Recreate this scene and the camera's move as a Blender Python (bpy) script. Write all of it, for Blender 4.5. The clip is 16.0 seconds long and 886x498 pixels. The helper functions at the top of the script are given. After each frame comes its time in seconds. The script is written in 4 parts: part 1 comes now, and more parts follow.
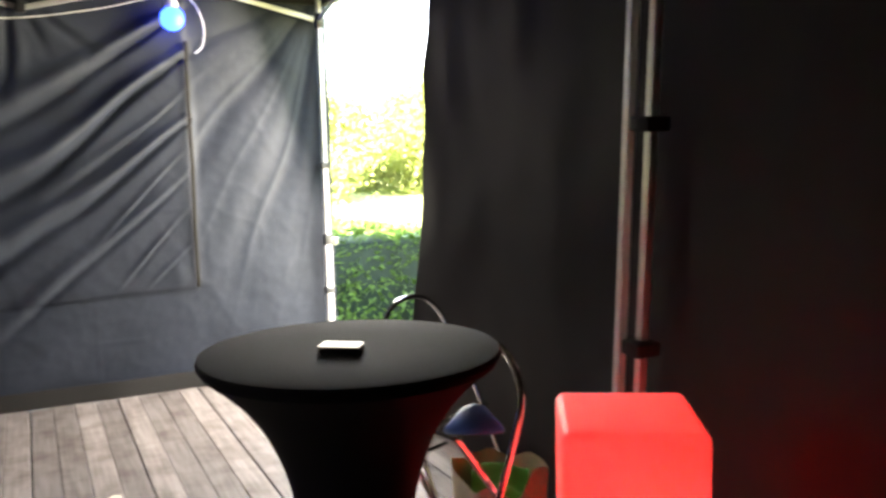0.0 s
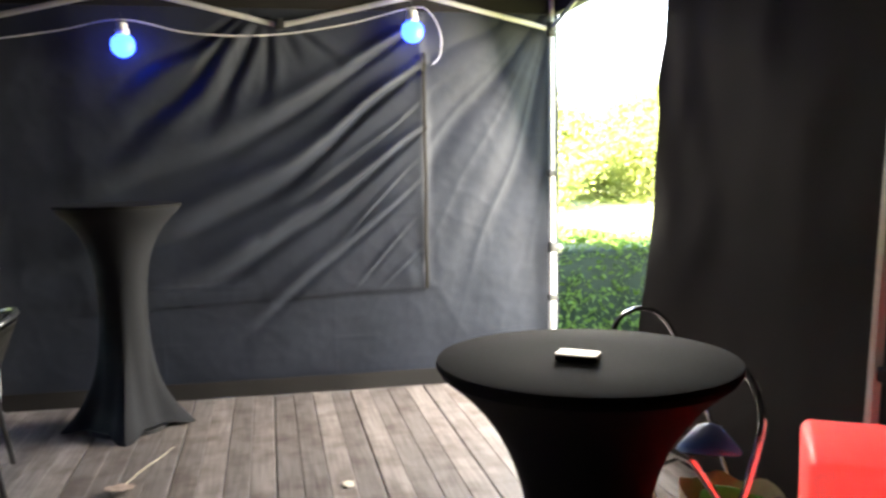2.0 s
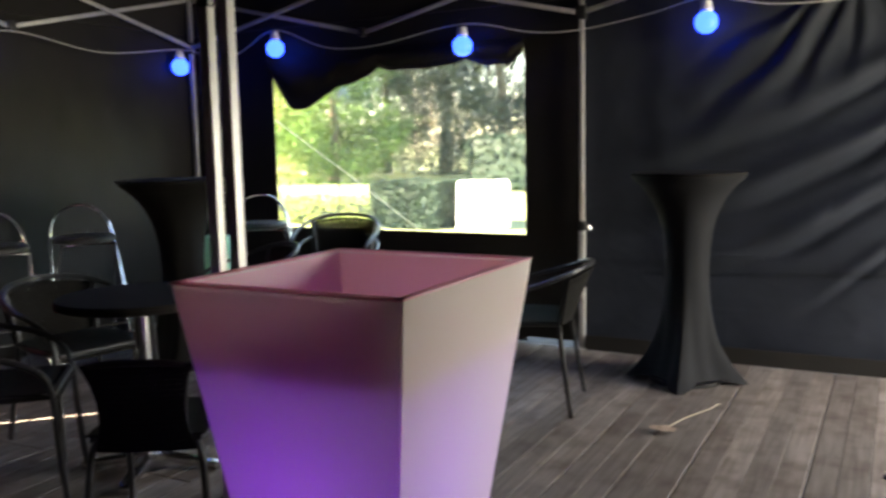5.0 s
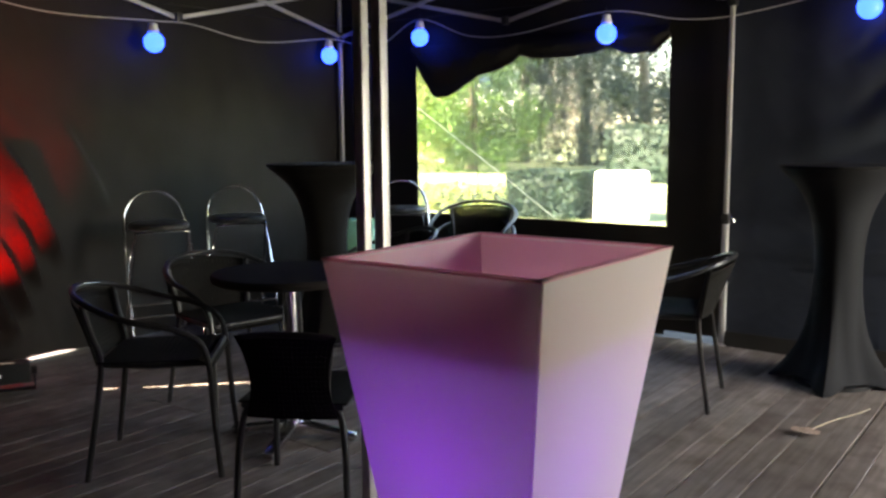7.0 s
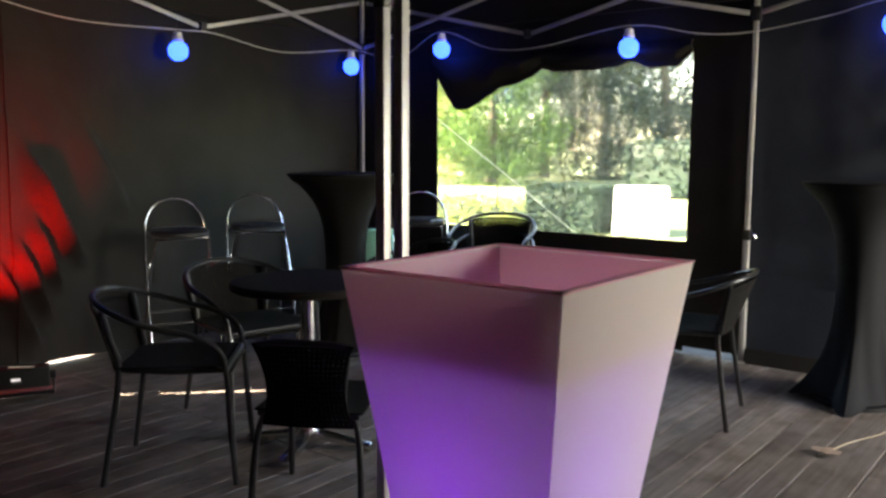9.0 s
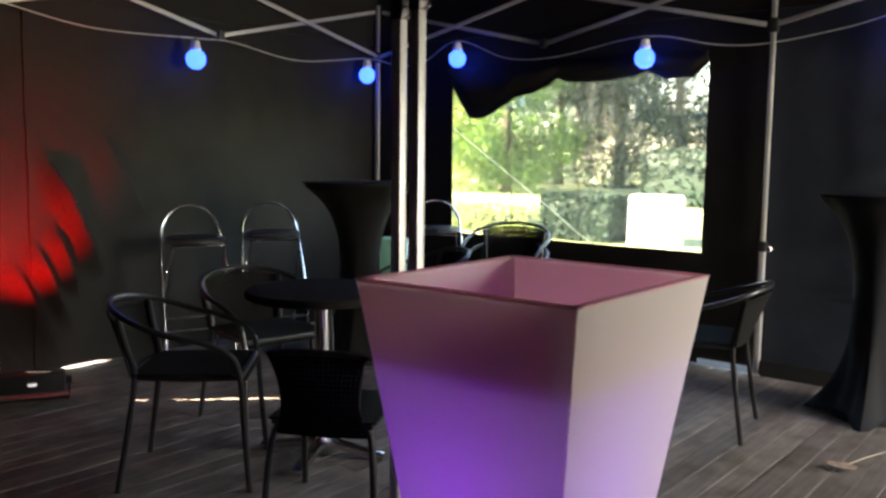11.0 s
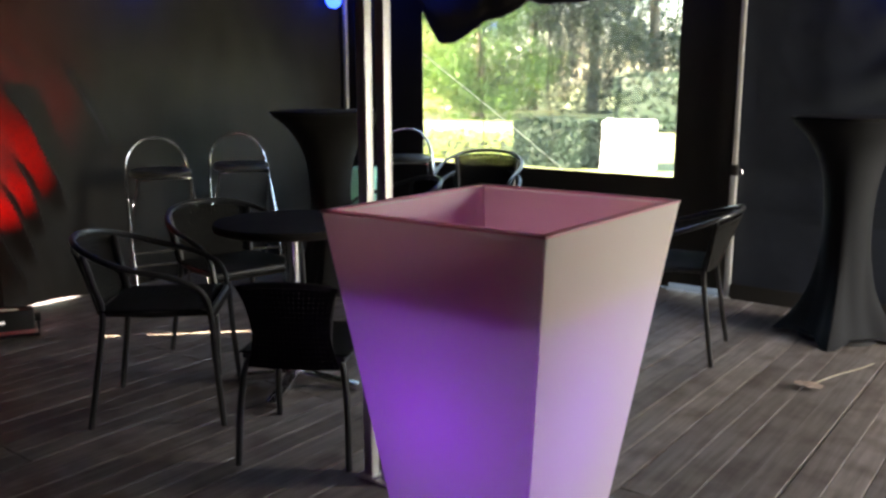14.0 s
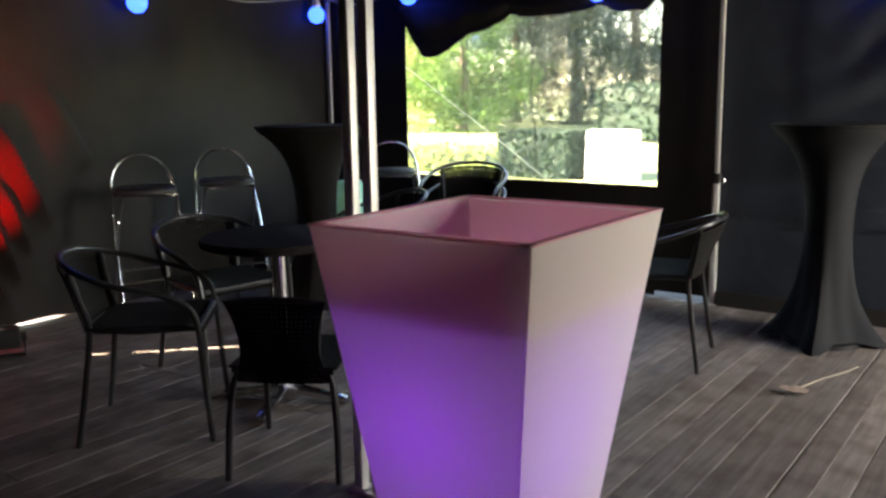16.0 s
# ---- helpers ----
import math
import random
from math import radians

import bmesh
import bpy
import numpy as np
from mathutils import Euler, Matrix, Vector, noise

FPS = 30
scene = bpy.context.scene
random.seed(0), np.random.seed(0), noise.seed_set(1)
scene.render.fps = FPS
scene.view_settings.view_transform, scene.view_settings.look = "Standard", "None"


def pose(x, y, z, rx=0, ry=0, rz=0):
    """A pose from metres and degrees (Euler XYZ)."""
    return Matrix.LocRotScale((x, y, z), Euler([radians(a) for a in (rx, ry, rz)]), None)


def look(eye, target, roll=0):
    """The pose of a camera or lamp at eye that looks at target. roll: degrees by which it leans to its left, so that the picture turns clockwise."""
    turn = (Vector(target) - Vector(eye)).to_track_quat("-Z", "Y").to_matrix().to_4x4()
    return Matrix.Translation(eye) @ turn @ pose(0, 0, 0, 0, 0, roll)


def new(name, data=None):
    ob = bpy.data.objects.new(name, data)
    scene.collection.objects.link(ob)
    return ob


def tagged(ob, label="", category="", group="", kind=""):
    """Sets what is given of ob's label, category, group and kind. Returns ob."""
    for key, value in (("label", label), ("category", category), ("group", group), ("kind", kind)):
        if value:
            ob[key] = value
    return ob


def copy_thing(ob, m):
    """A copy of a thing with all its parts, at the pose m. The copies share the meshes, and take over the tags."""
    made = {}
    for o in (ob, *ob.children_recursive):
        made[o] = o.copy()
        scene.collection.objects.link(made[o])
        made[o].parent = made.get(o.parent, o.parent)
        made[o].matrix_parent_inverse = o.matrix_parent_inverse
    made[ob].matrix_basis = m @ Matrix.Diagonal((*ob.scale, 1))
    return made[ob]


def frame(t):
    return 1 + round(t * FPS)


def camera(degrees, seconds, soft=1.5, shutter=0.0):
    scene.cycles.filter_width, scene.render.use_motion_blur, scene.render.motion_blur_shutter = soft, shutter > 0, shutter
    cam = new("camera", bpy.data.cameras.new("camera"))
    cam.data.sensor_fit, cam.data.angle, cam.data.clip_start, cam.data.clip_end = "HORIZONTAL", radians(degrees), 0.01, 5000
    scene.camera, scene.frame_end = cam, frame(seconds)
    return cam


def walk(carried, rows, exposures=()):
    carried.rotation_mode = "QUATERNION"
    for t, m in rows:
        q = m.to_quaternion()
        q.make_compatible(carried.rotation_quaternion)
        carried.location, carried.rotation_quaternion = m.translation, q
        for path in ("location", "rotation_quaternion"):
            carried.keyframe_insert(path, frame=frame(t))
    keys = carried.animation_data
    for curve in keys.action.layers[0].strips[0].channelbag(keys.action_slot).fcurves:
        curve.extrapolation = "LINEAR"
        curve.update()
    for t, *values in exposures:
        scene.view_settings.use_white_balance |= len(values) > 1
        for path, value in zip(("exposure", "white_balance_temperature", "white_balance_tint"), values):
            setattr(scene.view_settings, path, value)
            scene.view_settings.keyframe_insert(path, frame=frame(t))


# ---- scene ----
cam = camera(54.3, 16.0, soft=2.8, shutter=0.5)
PATH = [
    (0, (1.447, -4.731, 1.242), (2.31, -2.941, 1.014), -1.4),
    (0.5, (1.433, -4.727, 1.243), (2.168, -2.881, 1.016), -1.4),
    (1, (1.43, -4.724, 1.244), (2.099, -2.851, 1.027), -1.5),
    (1.5, (1.417, -4.726, 1.245), (1.956, -2.812, 1.031), -1.2),
    (2, (1.4, -4.727, 1.245), (1.793, -2.777, 1.044), -0.9),
    (2.5, (1.383, -4.729, 1.242), (1.593, -2.752, 1.02), -0.7),
    (3, (1.436, -4.756, 1.249), (1.264, -2.776, 1.021), -1.0),
    (3.5, (1.543, -4.774, 1.249), (1.047, -2.849, 1.026), 0.0),
    (4, (1.628, -4.842, 1.244), (0.934, -2.98, 1.016), -0.9),
    (4.5, (1.651, -4.881, 1.238), (0.875, -3.055, 0.987), -1.6),
    (5, (1.653, -4.898, 1.234), (0.724, -3.144, 0.994), -1.2),
    (5.2, (1.658, -4.908, 1.232), (0.662, -3.192, 0.983), -1.2),
    (7.3, (1.666, -4.945, 1.226), (0.472, -3.361, 0.969), -0.4),
    (7.5, (1.668, -4.947, 1.227), (0.471, -3.365, 0.973), -0.3),
    (8, (1.669, -4.95, 1.224), (0.465, -3.372, 0.975), -0.1),
    (8.5, (1.663, -4.945, 1.221), (0.454, -3.371, 0.979), 0.0),
    (9, (1.658, -4.94, 1.22), (0.434, -3.376, 0.989), 0.3),
    (11.5, (1.658, -4.946, 1.235), (0.404, -3.403, 1.018), 0.8),
    (12, (1.653, -4.922, 1.231), (0.445, -3.372, 0.858), 0.9),
    (12.5, (1.65, -4.903, 1.23), (0.468, -3.348, 0.802), 0.3),
    (13, (1.651, -4.902, 1.229), (0.467, -3.349, 0.797), -0.3),
    (13.5, (1.647, -4.9, 1.229), (0.468, -3.34, 0.808), -0.2),
    (14, (1.648, -4.907, 1.232), (0.459, -3.344, 0.853), -0.1),
    (14.5, (1.65, -4.916, 1.232), (0.475, -3.336, 0.881), -0.5),
    (15, (1.653, -4.914, 1.233), (0.494, -3.326, 0.87), -0.5),
    (15.5, (1.654, -4.915, 1.233), (0.496, -3.326, 0.869), -0.8),
    (16, (1.659, -4.921, 1.231), (0.492, -3.335, 0.881), -0.9),
]
walk(cam, [(t, look(eye, target, roll)) for t, eye, target, roll in PATH], [(0.0, 5.15, 7900, 12), (2.0, 5.1, 7900, 12), (2.8, 4.75, 7900, 12), (3.5, 4.35, 7900, 12), (5.0, 4.45, 7900, 12), (9.0, 4.5, 7900, 12), (16.0, 4.52, 7900, 12)])

# ---- light ----
world = bpy.data.worlds.new("sky")
scene.world = world
world.use_nodes = True
wn = world.node_tree.nodes
sky = wn.new("ShaderNodeTexSky")
sky.sky_type, sky.sun_disc = "NISHITA", False
sky.sun_elevation, sky.sun_rotation = radians(30), radians(225)
sky.air_density, sky.dust_density = 1.0, 1.0
wn["Background"].inputs["Strength"].default_value = 0.09
world.node_tree.links.new(sky.outputs[0], wn["Background"].inputs["Color"])
SUN_FROM = Vector((-math.cos(radians(30)) * 0.71, -math.cos(radians(30)) * 0.70, math.sin(radians(30))))
sun_data = bpy.data.lights.new("sun", "SUN")
sun_data.energy, sun_data.angle, sun_data.color = 5.0, radians(0.5), (1.0, 0.93, 0.82)
sun = new("sun", sun_data)
sun.matrix_world = look(SUN_FROM * 30, (0, 0, 0))


def area_lamp(name, eye, target, sx, sy, watts, color=(1, 1, 1)):
    data = bpy.data.lights.new(name, "AREA")
    data.shape, data.size, data.size_y, data.energy, data.color = "RECTANGLE", sx, sy, watts, color
    data.spread = math.radians(165)
    ob = new(name, data)
    ob.matrix_world = look(eye, target)
    return ob


# daylight that enters by the open doorway
area_lamp("doorway_daylight", (3.12, -0.50, 1.12), (1.12, -1.02, 0.42), 0.95, 1.9, 4.6, (1.0, 0.985, 0.96))


# ---- materials ----
def material(name, color, rough=0.6, metal=0.0, vary=0.25, scale=8.0, fine=60.0, bump=0.1, stretch=(1, 1, 1), color2=None, spec=0.5):
    """A surface with variation at two scales: broad stains and fine grain, with fine relief."""
    m = bpy.data.materials.new(name)
    m.use_nodes = True
    n, l = m.node_tree.nodes, m.node_tree.links
    b = n["Principled BSDF"]
    tc = n.new("ShaderNodeTexCoord")
    mp = n.new("ShaderNodeMapping")
    mp.inputs["Scale"].default_value = stretch
    l.new(tc.outputs["Object"], mp.inputs["Vector"])
    big, small = n.new("ShaderNodeTexNoise"), n.new("ShaderNodeTexNoise")
    for node, s, d in ((big, scale, 5.0), (small, fine, 3.0)):
        node.inputs["Scale"].default_value, node.inputs["Detail"].default_value = s, d
        l.new(mp.outputs[0], node.inputs["Vector"])
    add = n.new("ShaderNodeMath")
    add.operation = "MULTIPLY_ADD"
    add.inputs[1].default_value = 0.45
    l.new(small.outputs["Fac"], add.inputs[0])
    sc = n.new("ShaderNodeMath")
    sc.operation = "MULTIPLY"
    sc.inputs[1].default_value = 0.55
    l.new(big.outputs["Fac"], sc.inputs[0])
    l.new(sc.outputs[0], add.inputs[2])
    ramp = n.new("ShaderNodeValToRGB")
    c = Vector(color)
    lo, hi = c * (1 - vary), (Vector(color2) if color2 else c * (1 + vary))
    ramp.color_ramp.elements[0].position, ramp.color_ramp.elements[1].position = 0.3, 0.7
    ramp.color_ramp.elements[0].color, ramp.color_ramp.elements[1].color = (*lo, 1), (*hi, 1)
    l.new(add.outputs[0], ramp.inputs[0])
    l.new(ramp.outputs[0], b.inputs["Base Color"])
    b.inputs["Roughness"].default_value, b.inputs["Metallic"].default_value = rough, metal
    b.inputs["Specular IOR Level"].default_value = spec
    if bump:
        bp = n.new("ShaderNodeBump")
        bp.inputs["Strength"].default_value, bp.inputs["Distance"].default_value = bump, 0.004
        l.new(add.outputs[0], bp.inputs["Height"])
        l.new(bp.outputs[0], b.inputs["Normal"])
    return m


def glowing(name, color, strength):
    m = bpy.data.materials.new(name)
    m.use_nodes = True
    b = m.node_tree.nodes["Principled BSDF"]
    b.inputs["Base Color"].default_value = (*color, 1)
    b.inputs["Emission Color"].default_value = (*color, 1)
    b.inputs["Emission Strength"].default_value = strength
    return m


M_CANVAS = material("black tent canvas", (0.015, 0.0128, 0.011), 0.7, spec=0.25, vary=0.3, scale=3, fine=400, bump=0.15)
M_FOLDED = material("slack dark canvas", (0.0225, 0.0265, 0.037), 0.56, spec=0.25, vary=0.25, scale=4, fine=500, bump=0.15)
M_STEEL = material("white-grey lacquered steel", (0.55, 0.54, 0.52), 0.4, 0.3, vary=0.12, scale=15, fine=90, bump=0.05)
M_CHROME = material("chrome tube", (0.75, 0.75, 0.75), 0.16, 1.0, vary=0.1, scale=20, fine=150, bump=0.02)
M_BLACKMETAL = material("black lacquered steel", (0.02, 0.02, 0.021), 0.3, 0.2, vary=0.3, scale=20, fine=90, bump=0.03)
M_RATTAN = material("black plastic weave", (0.009, 0.0085, 0.008), 0.85, spec=0.1, vary=0.4, scale=40, fine=200, bump=0.4)
M_STRETCH = material("black stretch fabric", (0.0085, 0.008, 0.0075), 0.85, spec=0.12, vary=0.2, scale=6, fine=500, bump=0.1)
M_STRETCH_GREY = material("dark grey stretch fabric", (0.0065, 0.007, 0.009), 0.8, spec=0.22, vary=0.2, scale=6, fine=500, bump=0.1)
M_DARKTOP = material("dark table laminate", (0.012, 0.010, 0.009), 0.7, spec=0.1, vary=0.3, scale=12, fine=80, bump=0.05)
M_PLASTIC = material("black plastic", (0.02, 0.02, 0.02), 0.4, vary=0.2, bump=0.03)
M_BLUESEAT = material("blue vinyl", (0.05, 0.13, 0.40), 0.5, vary=0.15, scale=10, bump=0.1)
M_CABLE = material("white cable sheath", (0.62, 0.60, 0.56), 0.5, vary=0.1, bump=0.0)
M_SOIL = material("lawn", (0.17, 0.20, 0.085), 0.9, vary=0.5, scale=1.5, fine=30, bump=0.5)
M_BULB = glowing("blue party bulb", (0.004, 0.045, 1.0), 0.62)
M_WHITE = material("white card", (0.8, 0.8, 0.78), 0.5, vary=0.04, bump=0.02)


# ---- mesh helpers ----
def finish(bm, smooth=True):
    bmesh.ops.recalc_face_normals(bm, faces=bm.faces)
    for f in bm.faces:
        f.smooth = smooth
    return bm


def obj(name, bm, mat, smooth=True, sharp=0.6):
    me = bpy.data.meshes.new(name)
    finish(bm, smooth)
    bm.to_mesh(me)
    bm.free()
    if smooth:
        me.set_sharp_from_angle(angle=sharp)
    for m in (mat if isinstance(mat, (list, tuple)) else [mat]):
        me.materials.append(m)
    return new(name, me)


def part(name, bm, mat, parent, label="", smooth=True):
    ob = obj(name, bm, mat, smooth)
    ob.parent = parent
    if label:
        tagged(ob, label)
    return ob


def thing(name, label, category, group="", m=None, kind=""):
    ob = new(name)
    ob.empty_display_size = 0.1
    tagged(ob, label, category, group, kind)
    if m is not None:
        ob.matrix_world = m
    return ob


def box(bm, lo, hi, bevel=0.0, seg=2):
    lo, hi = Vector(lo), Vector(hi)
    r = bmesh.ops.create_cube(bm, size=1.0)
    vs = r["verts"]
    c, d = (lo + hi) / 2, hi - lo
    for v in vs:
        v.co = Vector((v.co.x * d.x, v.co.y * d.y, v.co.z * d.z)) + c
    if bevel:
        es = list({e for v in vs for e in v.link_edges})
        bmesh.ops.bevel(bm, geom=es, offset=bevel, segments=seg, profile=0.5, affect="EDGES")
    return bm


def boxed(lo, hi, bevel=0.0, seg=2):
    return box(bmesh.new(), lo, hi, bevel, seg)


def smooth_path(points, steps=6):
    """A Catmull-Rom line through the points."""
    p = [Vector(q) for q in points]
    p = [p[0] * 2 - p[1]] + p + [p[-1] * 2 - p[-2]]
    out = []
    for a, b, c, d in zip(p, p[1:], p[2:], p[3:]):
        for i in range(steps):
            t = i / steps
            out.append(0.5 * (2 * b + (c - a) * t + (2 * a - 5 * b + 4 * c - d) * t * t + (3 * b - a - 3 * c + d) * t ** 3))
    out.append(p[-2])
    return out


def tube(bm, points, radius, sides=10, curve=0, cap=True):
    """A round tube along the points."""
    pts = smooth_path(points, curve) if curve else [Vector(q) for q in points]
    n = len(pts)
    rings, up = [], None
    for i, p in enumerate(pts):
        d = (pts[min(i + 1, n - 1)] - pts[max(i - 1, 0)]).normalized()
        if up is None:
            up = d.orthogonal().normalized()
        else:
            up = (up - d * up.dot(d)).normalized()
        side = d.cross(up)
        r = radius[i] if isinstance(radius, (list, tuple)) else radius
        rings.append([bm.verts.new(p + (up * math.cos(2 * math.pi * k / sides) + side * math.sin(2 * math.pi * k / sides)) * r) for k in range(sides)])
    for a, b in zip(rings, rings[1:]):
        for k in range(sides):
            bm.faces.new((a[k], a[(k + 1) % sides], b[(k + 1) % sides], b[k]))
    if cap:
        bm.faces.new(rings[0][::-1])
        bm.faces.new(rings[-1])
    return bm


def tubed(points, radius, sides=10, curve=0):
    return tube(bmesh.new(), points, radius, sides, curve)


def lathe(bm, profile, sides=40, centre=(0, 0)):
    """A turned form from (radius, height) pairs."""
    rings = []
    for r, z in profile:
        if r < 1e-5:
            rings.append([bm.verts.new((centre[0], centre[1], z))])
        else:
            rings.append([bm.verts.new((centre[0] + r * math.cos(2 * math.pi * k / sides), centre[1] + r * math.sin(2 * math.pi * k / sides), z)) for k in range(sides)])
    for a, b in zip(rings, rings[1:]):
        for k in range(sides):
            j = (k + 1) % sides
            if len(a) == 1 and len(b) > 1:
                bm.faces.new((a[0], b[k], b[j]))
            elif len(b) == 1 and len(a) > 1:
                bm.faces.new((a[k], a[j], b[0]))
            elif len(a) > 1:
                bm.faces.new((a[k], a[j], b[j], b[k]))
    return bm


def lathed(profile, sides=40):
    return lathe(bmesh.new(), profile, sides)


def sheet(bm, us, vs, place, thick):
    """A cloth sheet of some thickness: place(u, v) gives a point and is offset along thick (a vector)."""
    th = Vector(thick)
    front = [[bm.verts.new(Vector(place(u, v))) for u in us] for v in vs]
    back = [[bm.verts.new(q.co + th) for q in row] for row in front]
    nu, nv = len(us), len(vs)
    for j in range(nv - 1):
        for i in range(nu - 1):
            bm.faces.new((front[j][i], front[j][i + 1], front[j + 1][i + 1], front[j + 1][i]))
            bm.faces.new((back[j][i], back[j + 1][i], back[j + 1][i + 1], back[j][i + 1]))
    edge = [(0, i) for i in range(nu)] + [(j, nu - 1) for j in range(1, nv)] + [(nv - 1, i) for i in range(nu - 2, -1, -1)] + [(j, 0) for j in range(nv - 2, 0, -1)]
    for (a, b), (c, d) in zip(edge, edge[1:] + edge[:1]):
        bm.faces.new((front[a][b], front[c][d], back[c][d], back[a][b]))
    return bm


def spread(a, b, n):
    return [a + (b - a) * i / (n - 1) for i in range(n)]


def mixnoise(x, y, z=0.0):
    return noise.noise(Vector((x, y, z)))


# ---- tent: floor, walls, roof ----
ground = obj("ground", boxed((-400, -200, -0.75), (400, 600, -0.40)), M_SOIL, False)
tagged(ground, "sunlit mown lawn round the tents", "lawn", kind="structure")

floor = obj("floor", boxed((-3.3, -6.3, -0.40), (3.3, 0.3, -0.030)), material("dark subfloor", (0.03, 0.026, 0.022), 0.9), False)
tagged(floor, "weathered grey wooden deck of narrow boards", "floor", kind="structure")


def ridge(v):
    """Soft cloth folds: round crests and narrower valleys."""
    s = math.sin(v)
    return s * 0.6 + 0.4 * (1 - abs(math.sin(v * 0.5 + 0.7)) * 2)


def step(a, b, v):
    t = min(1.0, max(0.0, (v - a) / (b - a)))
    return t * t * (3 - 2 * t)


def hang(u, v, seed, amp=0.012):
    """Plain hanging cloth with loose vertical folds and a few slack creases."""
    return amp * (ridge(u * 7 + 2.2 * mixnoise(u * 0.8, v * 0.7, seed)) * (0.4 + 0.6 * abs(mixnoise(u * 0.6, v * 0.4, seed + 3))) + 1.6 * mixnoise(u * 1.1, v * 1.3, seed + 7) + 0.5 * mixnoise(u * 5, v * 4, seed + 9))


# long pleats of the slack wall: height at the zip, slope, bend, reach, size, width
PLEATS = ((1.80, 0.92, 0.20, 2.2, 1.7, 1.15), (1.45, 0.88, 0.19, 1.9, 1.4, 1.05), (1.30, 1.05, 0.16, 0.6, 0.4, 0.5), (1.17, 0.96, 0.17, 1.2, 0.6, 0.8), (1.00, 1.15, 0.1, 0.45, 0.4, 0.5), (0.80, 1.05, 0.0, 0.30, 0.4, 0.5), (1.62, 0.95, 0.22, 0.9, 0.4, 0.6), (2.02, 0.74, 0.14, 2.3, 0.8, 1.1))
# folds that fan out from the tie below the truss joint: turn from the vertical, length, size
FAN = ((-0.98, 1.15, 1.1), (-0.70, 1.30, 1.2), (-0.40, 0.85, 0.7), (-0.05, 0.70, 0.5), (0.42, 0.45, 0.4), (0.85, 0.6, 0.7))
ZIP = 2.26


def crest(d, w):
    """One pleat across d: a rounded crest that drops into a narrow valley."""
    return math.exp(-((d - 0.55 * w) / w) ** 2) - 0.85 * math.exp(-((d + 0.8 * w) / (0.6 * w)) ** 2)


def slack(x, z):
    """The slack side wall left of the zip, pulled into long folds that run down from its upper corner."""
    w = mixnoise(x * 1.1, z * 1.1, 2.0)
    u = max(0.0, ZIP - x)
    f = 0.0
    for start, steep, bend, reach, size, wide in PLEATS:
        d = z - (start - steep * u + bend * u * u) + 0.045 * mixnoise(x * 2.3, start * 9, 1.0)
        fade = (0.35 + 0.65 * step(0.0, 0.25, u)) * (1 - step(reach * 0.5, reach, u))
        f += size * (0.85 + 1.3 * abs(mixnoise(u * 2.1, start * 7, 5.0))) * fade * crest(d, wide * (0.022 + 0.055 * min(1.0, u)))
    jx, jz = x - 1.45, 2.10 - z
    rr, b = math.hypot(jx, jz), math.atan2(jx, max(0.02, jz))
    g = 0.0
    for turn, far, size in FAN:
        d = (b - turn - 0.22 * mixnoise(rr * 2.0, turn * 5, 3.0)) * rr
        g += size * crest(d, 0.016 + 0.06 * rr) * step(0.05, 0.3, rr) * (1 - step(far * 0.5, far, rr))
    low = ridge((x * 0.75 - z * 1.1) * 9 + 2 * w) * (1 - step(0.3, 0.62, z)) * 0.4
    hem = 0.50 + 0.035 * (x - 1.2) + 0.008 * mixnoise(x * 4, 0, 8.0)
    proud = step(hem - 0.008, hem + 0.008, z) * step(0.3, 0.5, x)
    pocket = math.exp(-((x - 2.17) / 0.06) ** 2 - ((z - 0.60) / 0.07) ** 2)
    crease = math.exp(-((z - hem - 0.10 - 0.01 * math.sin(x * 9)) / 0.010) ** 2) * step(0.5, 0.7, x) * (1 - step(1.15, 1.35, x))
    return 0.024 * f + 0.015 * g + 0.026 * low + 0.010 * proud + 0.008 * pocket + 0.006 * crease


def beside_door(x, z):
    """The part beside the doorway, with broad steep folds from its top corner."""
    dx, dz = 3.06 - x, 2.15 - z
    a = math.atan2(dx, dz + 0.05)
    n = 0.9 * mixnoise(x * 2, z * 1.2, 12.0)
    return (0.034 * ridge(a * 15 + n) + 0.015 * ridge(a * 31 + 2 * n + 1.0)) * (0.3 + 0.7 * step(0.1, 0.6, dz)) * (1 - 0.75 * step(1.0, 1.8, dz)) + 0.008 * mixnoise(x * 4, z * 3, 14.0)


def crumple(x, z):
    """Fine puckers and faint packing creases all over the cloth."""
    packed = sum(math.exp(-((x - c - 0.01 * mixnoise(z * 2, c, 3)) / 0.006) ** 2) for c in (0.82, 1.27, 1.74, 2.62)) + sum(math.exp(-((z - c - 0.01 * mixnoise(x * 2, c, 5)) / 0.006) ** 2) for c in (0.28, 0.96, 1.38))
    packed *= max(0.0, mixnoise(x * 3, z * 3, 11.0))
    sharp = 1 - abs(mixnoise(x * 4.5 + z * 3, z * 4.5 - x * 2, 6.0)) * 2
    return 0.004 * packed + 0.0015 * sharp ** 3 + 0.010 * mixnoise(x * 1.2, z * 1.1, 4.0) + 0.0016 * mixnoise(x * 8, z * 8, 6.0) + 0.0012 * mixnoise(x * 22, z * 22, 8.0)


def north_cloth(x, z):
    low = 1 - step(0.35, 0.62, z)
    side = step(ZIP - 0.04 - 0.5 * low, ZIP + 0.05 + 0.35 * low, x)
    seam = 0.006 * (1 - step(ZIP - 0.008, ZIP + 0.008, x)) * step(0.50, 0.56, z)
    return 0.004 + (1 - side) * slack(x, z) + side * beside_door(x, z) + crumple(x, z) + seam


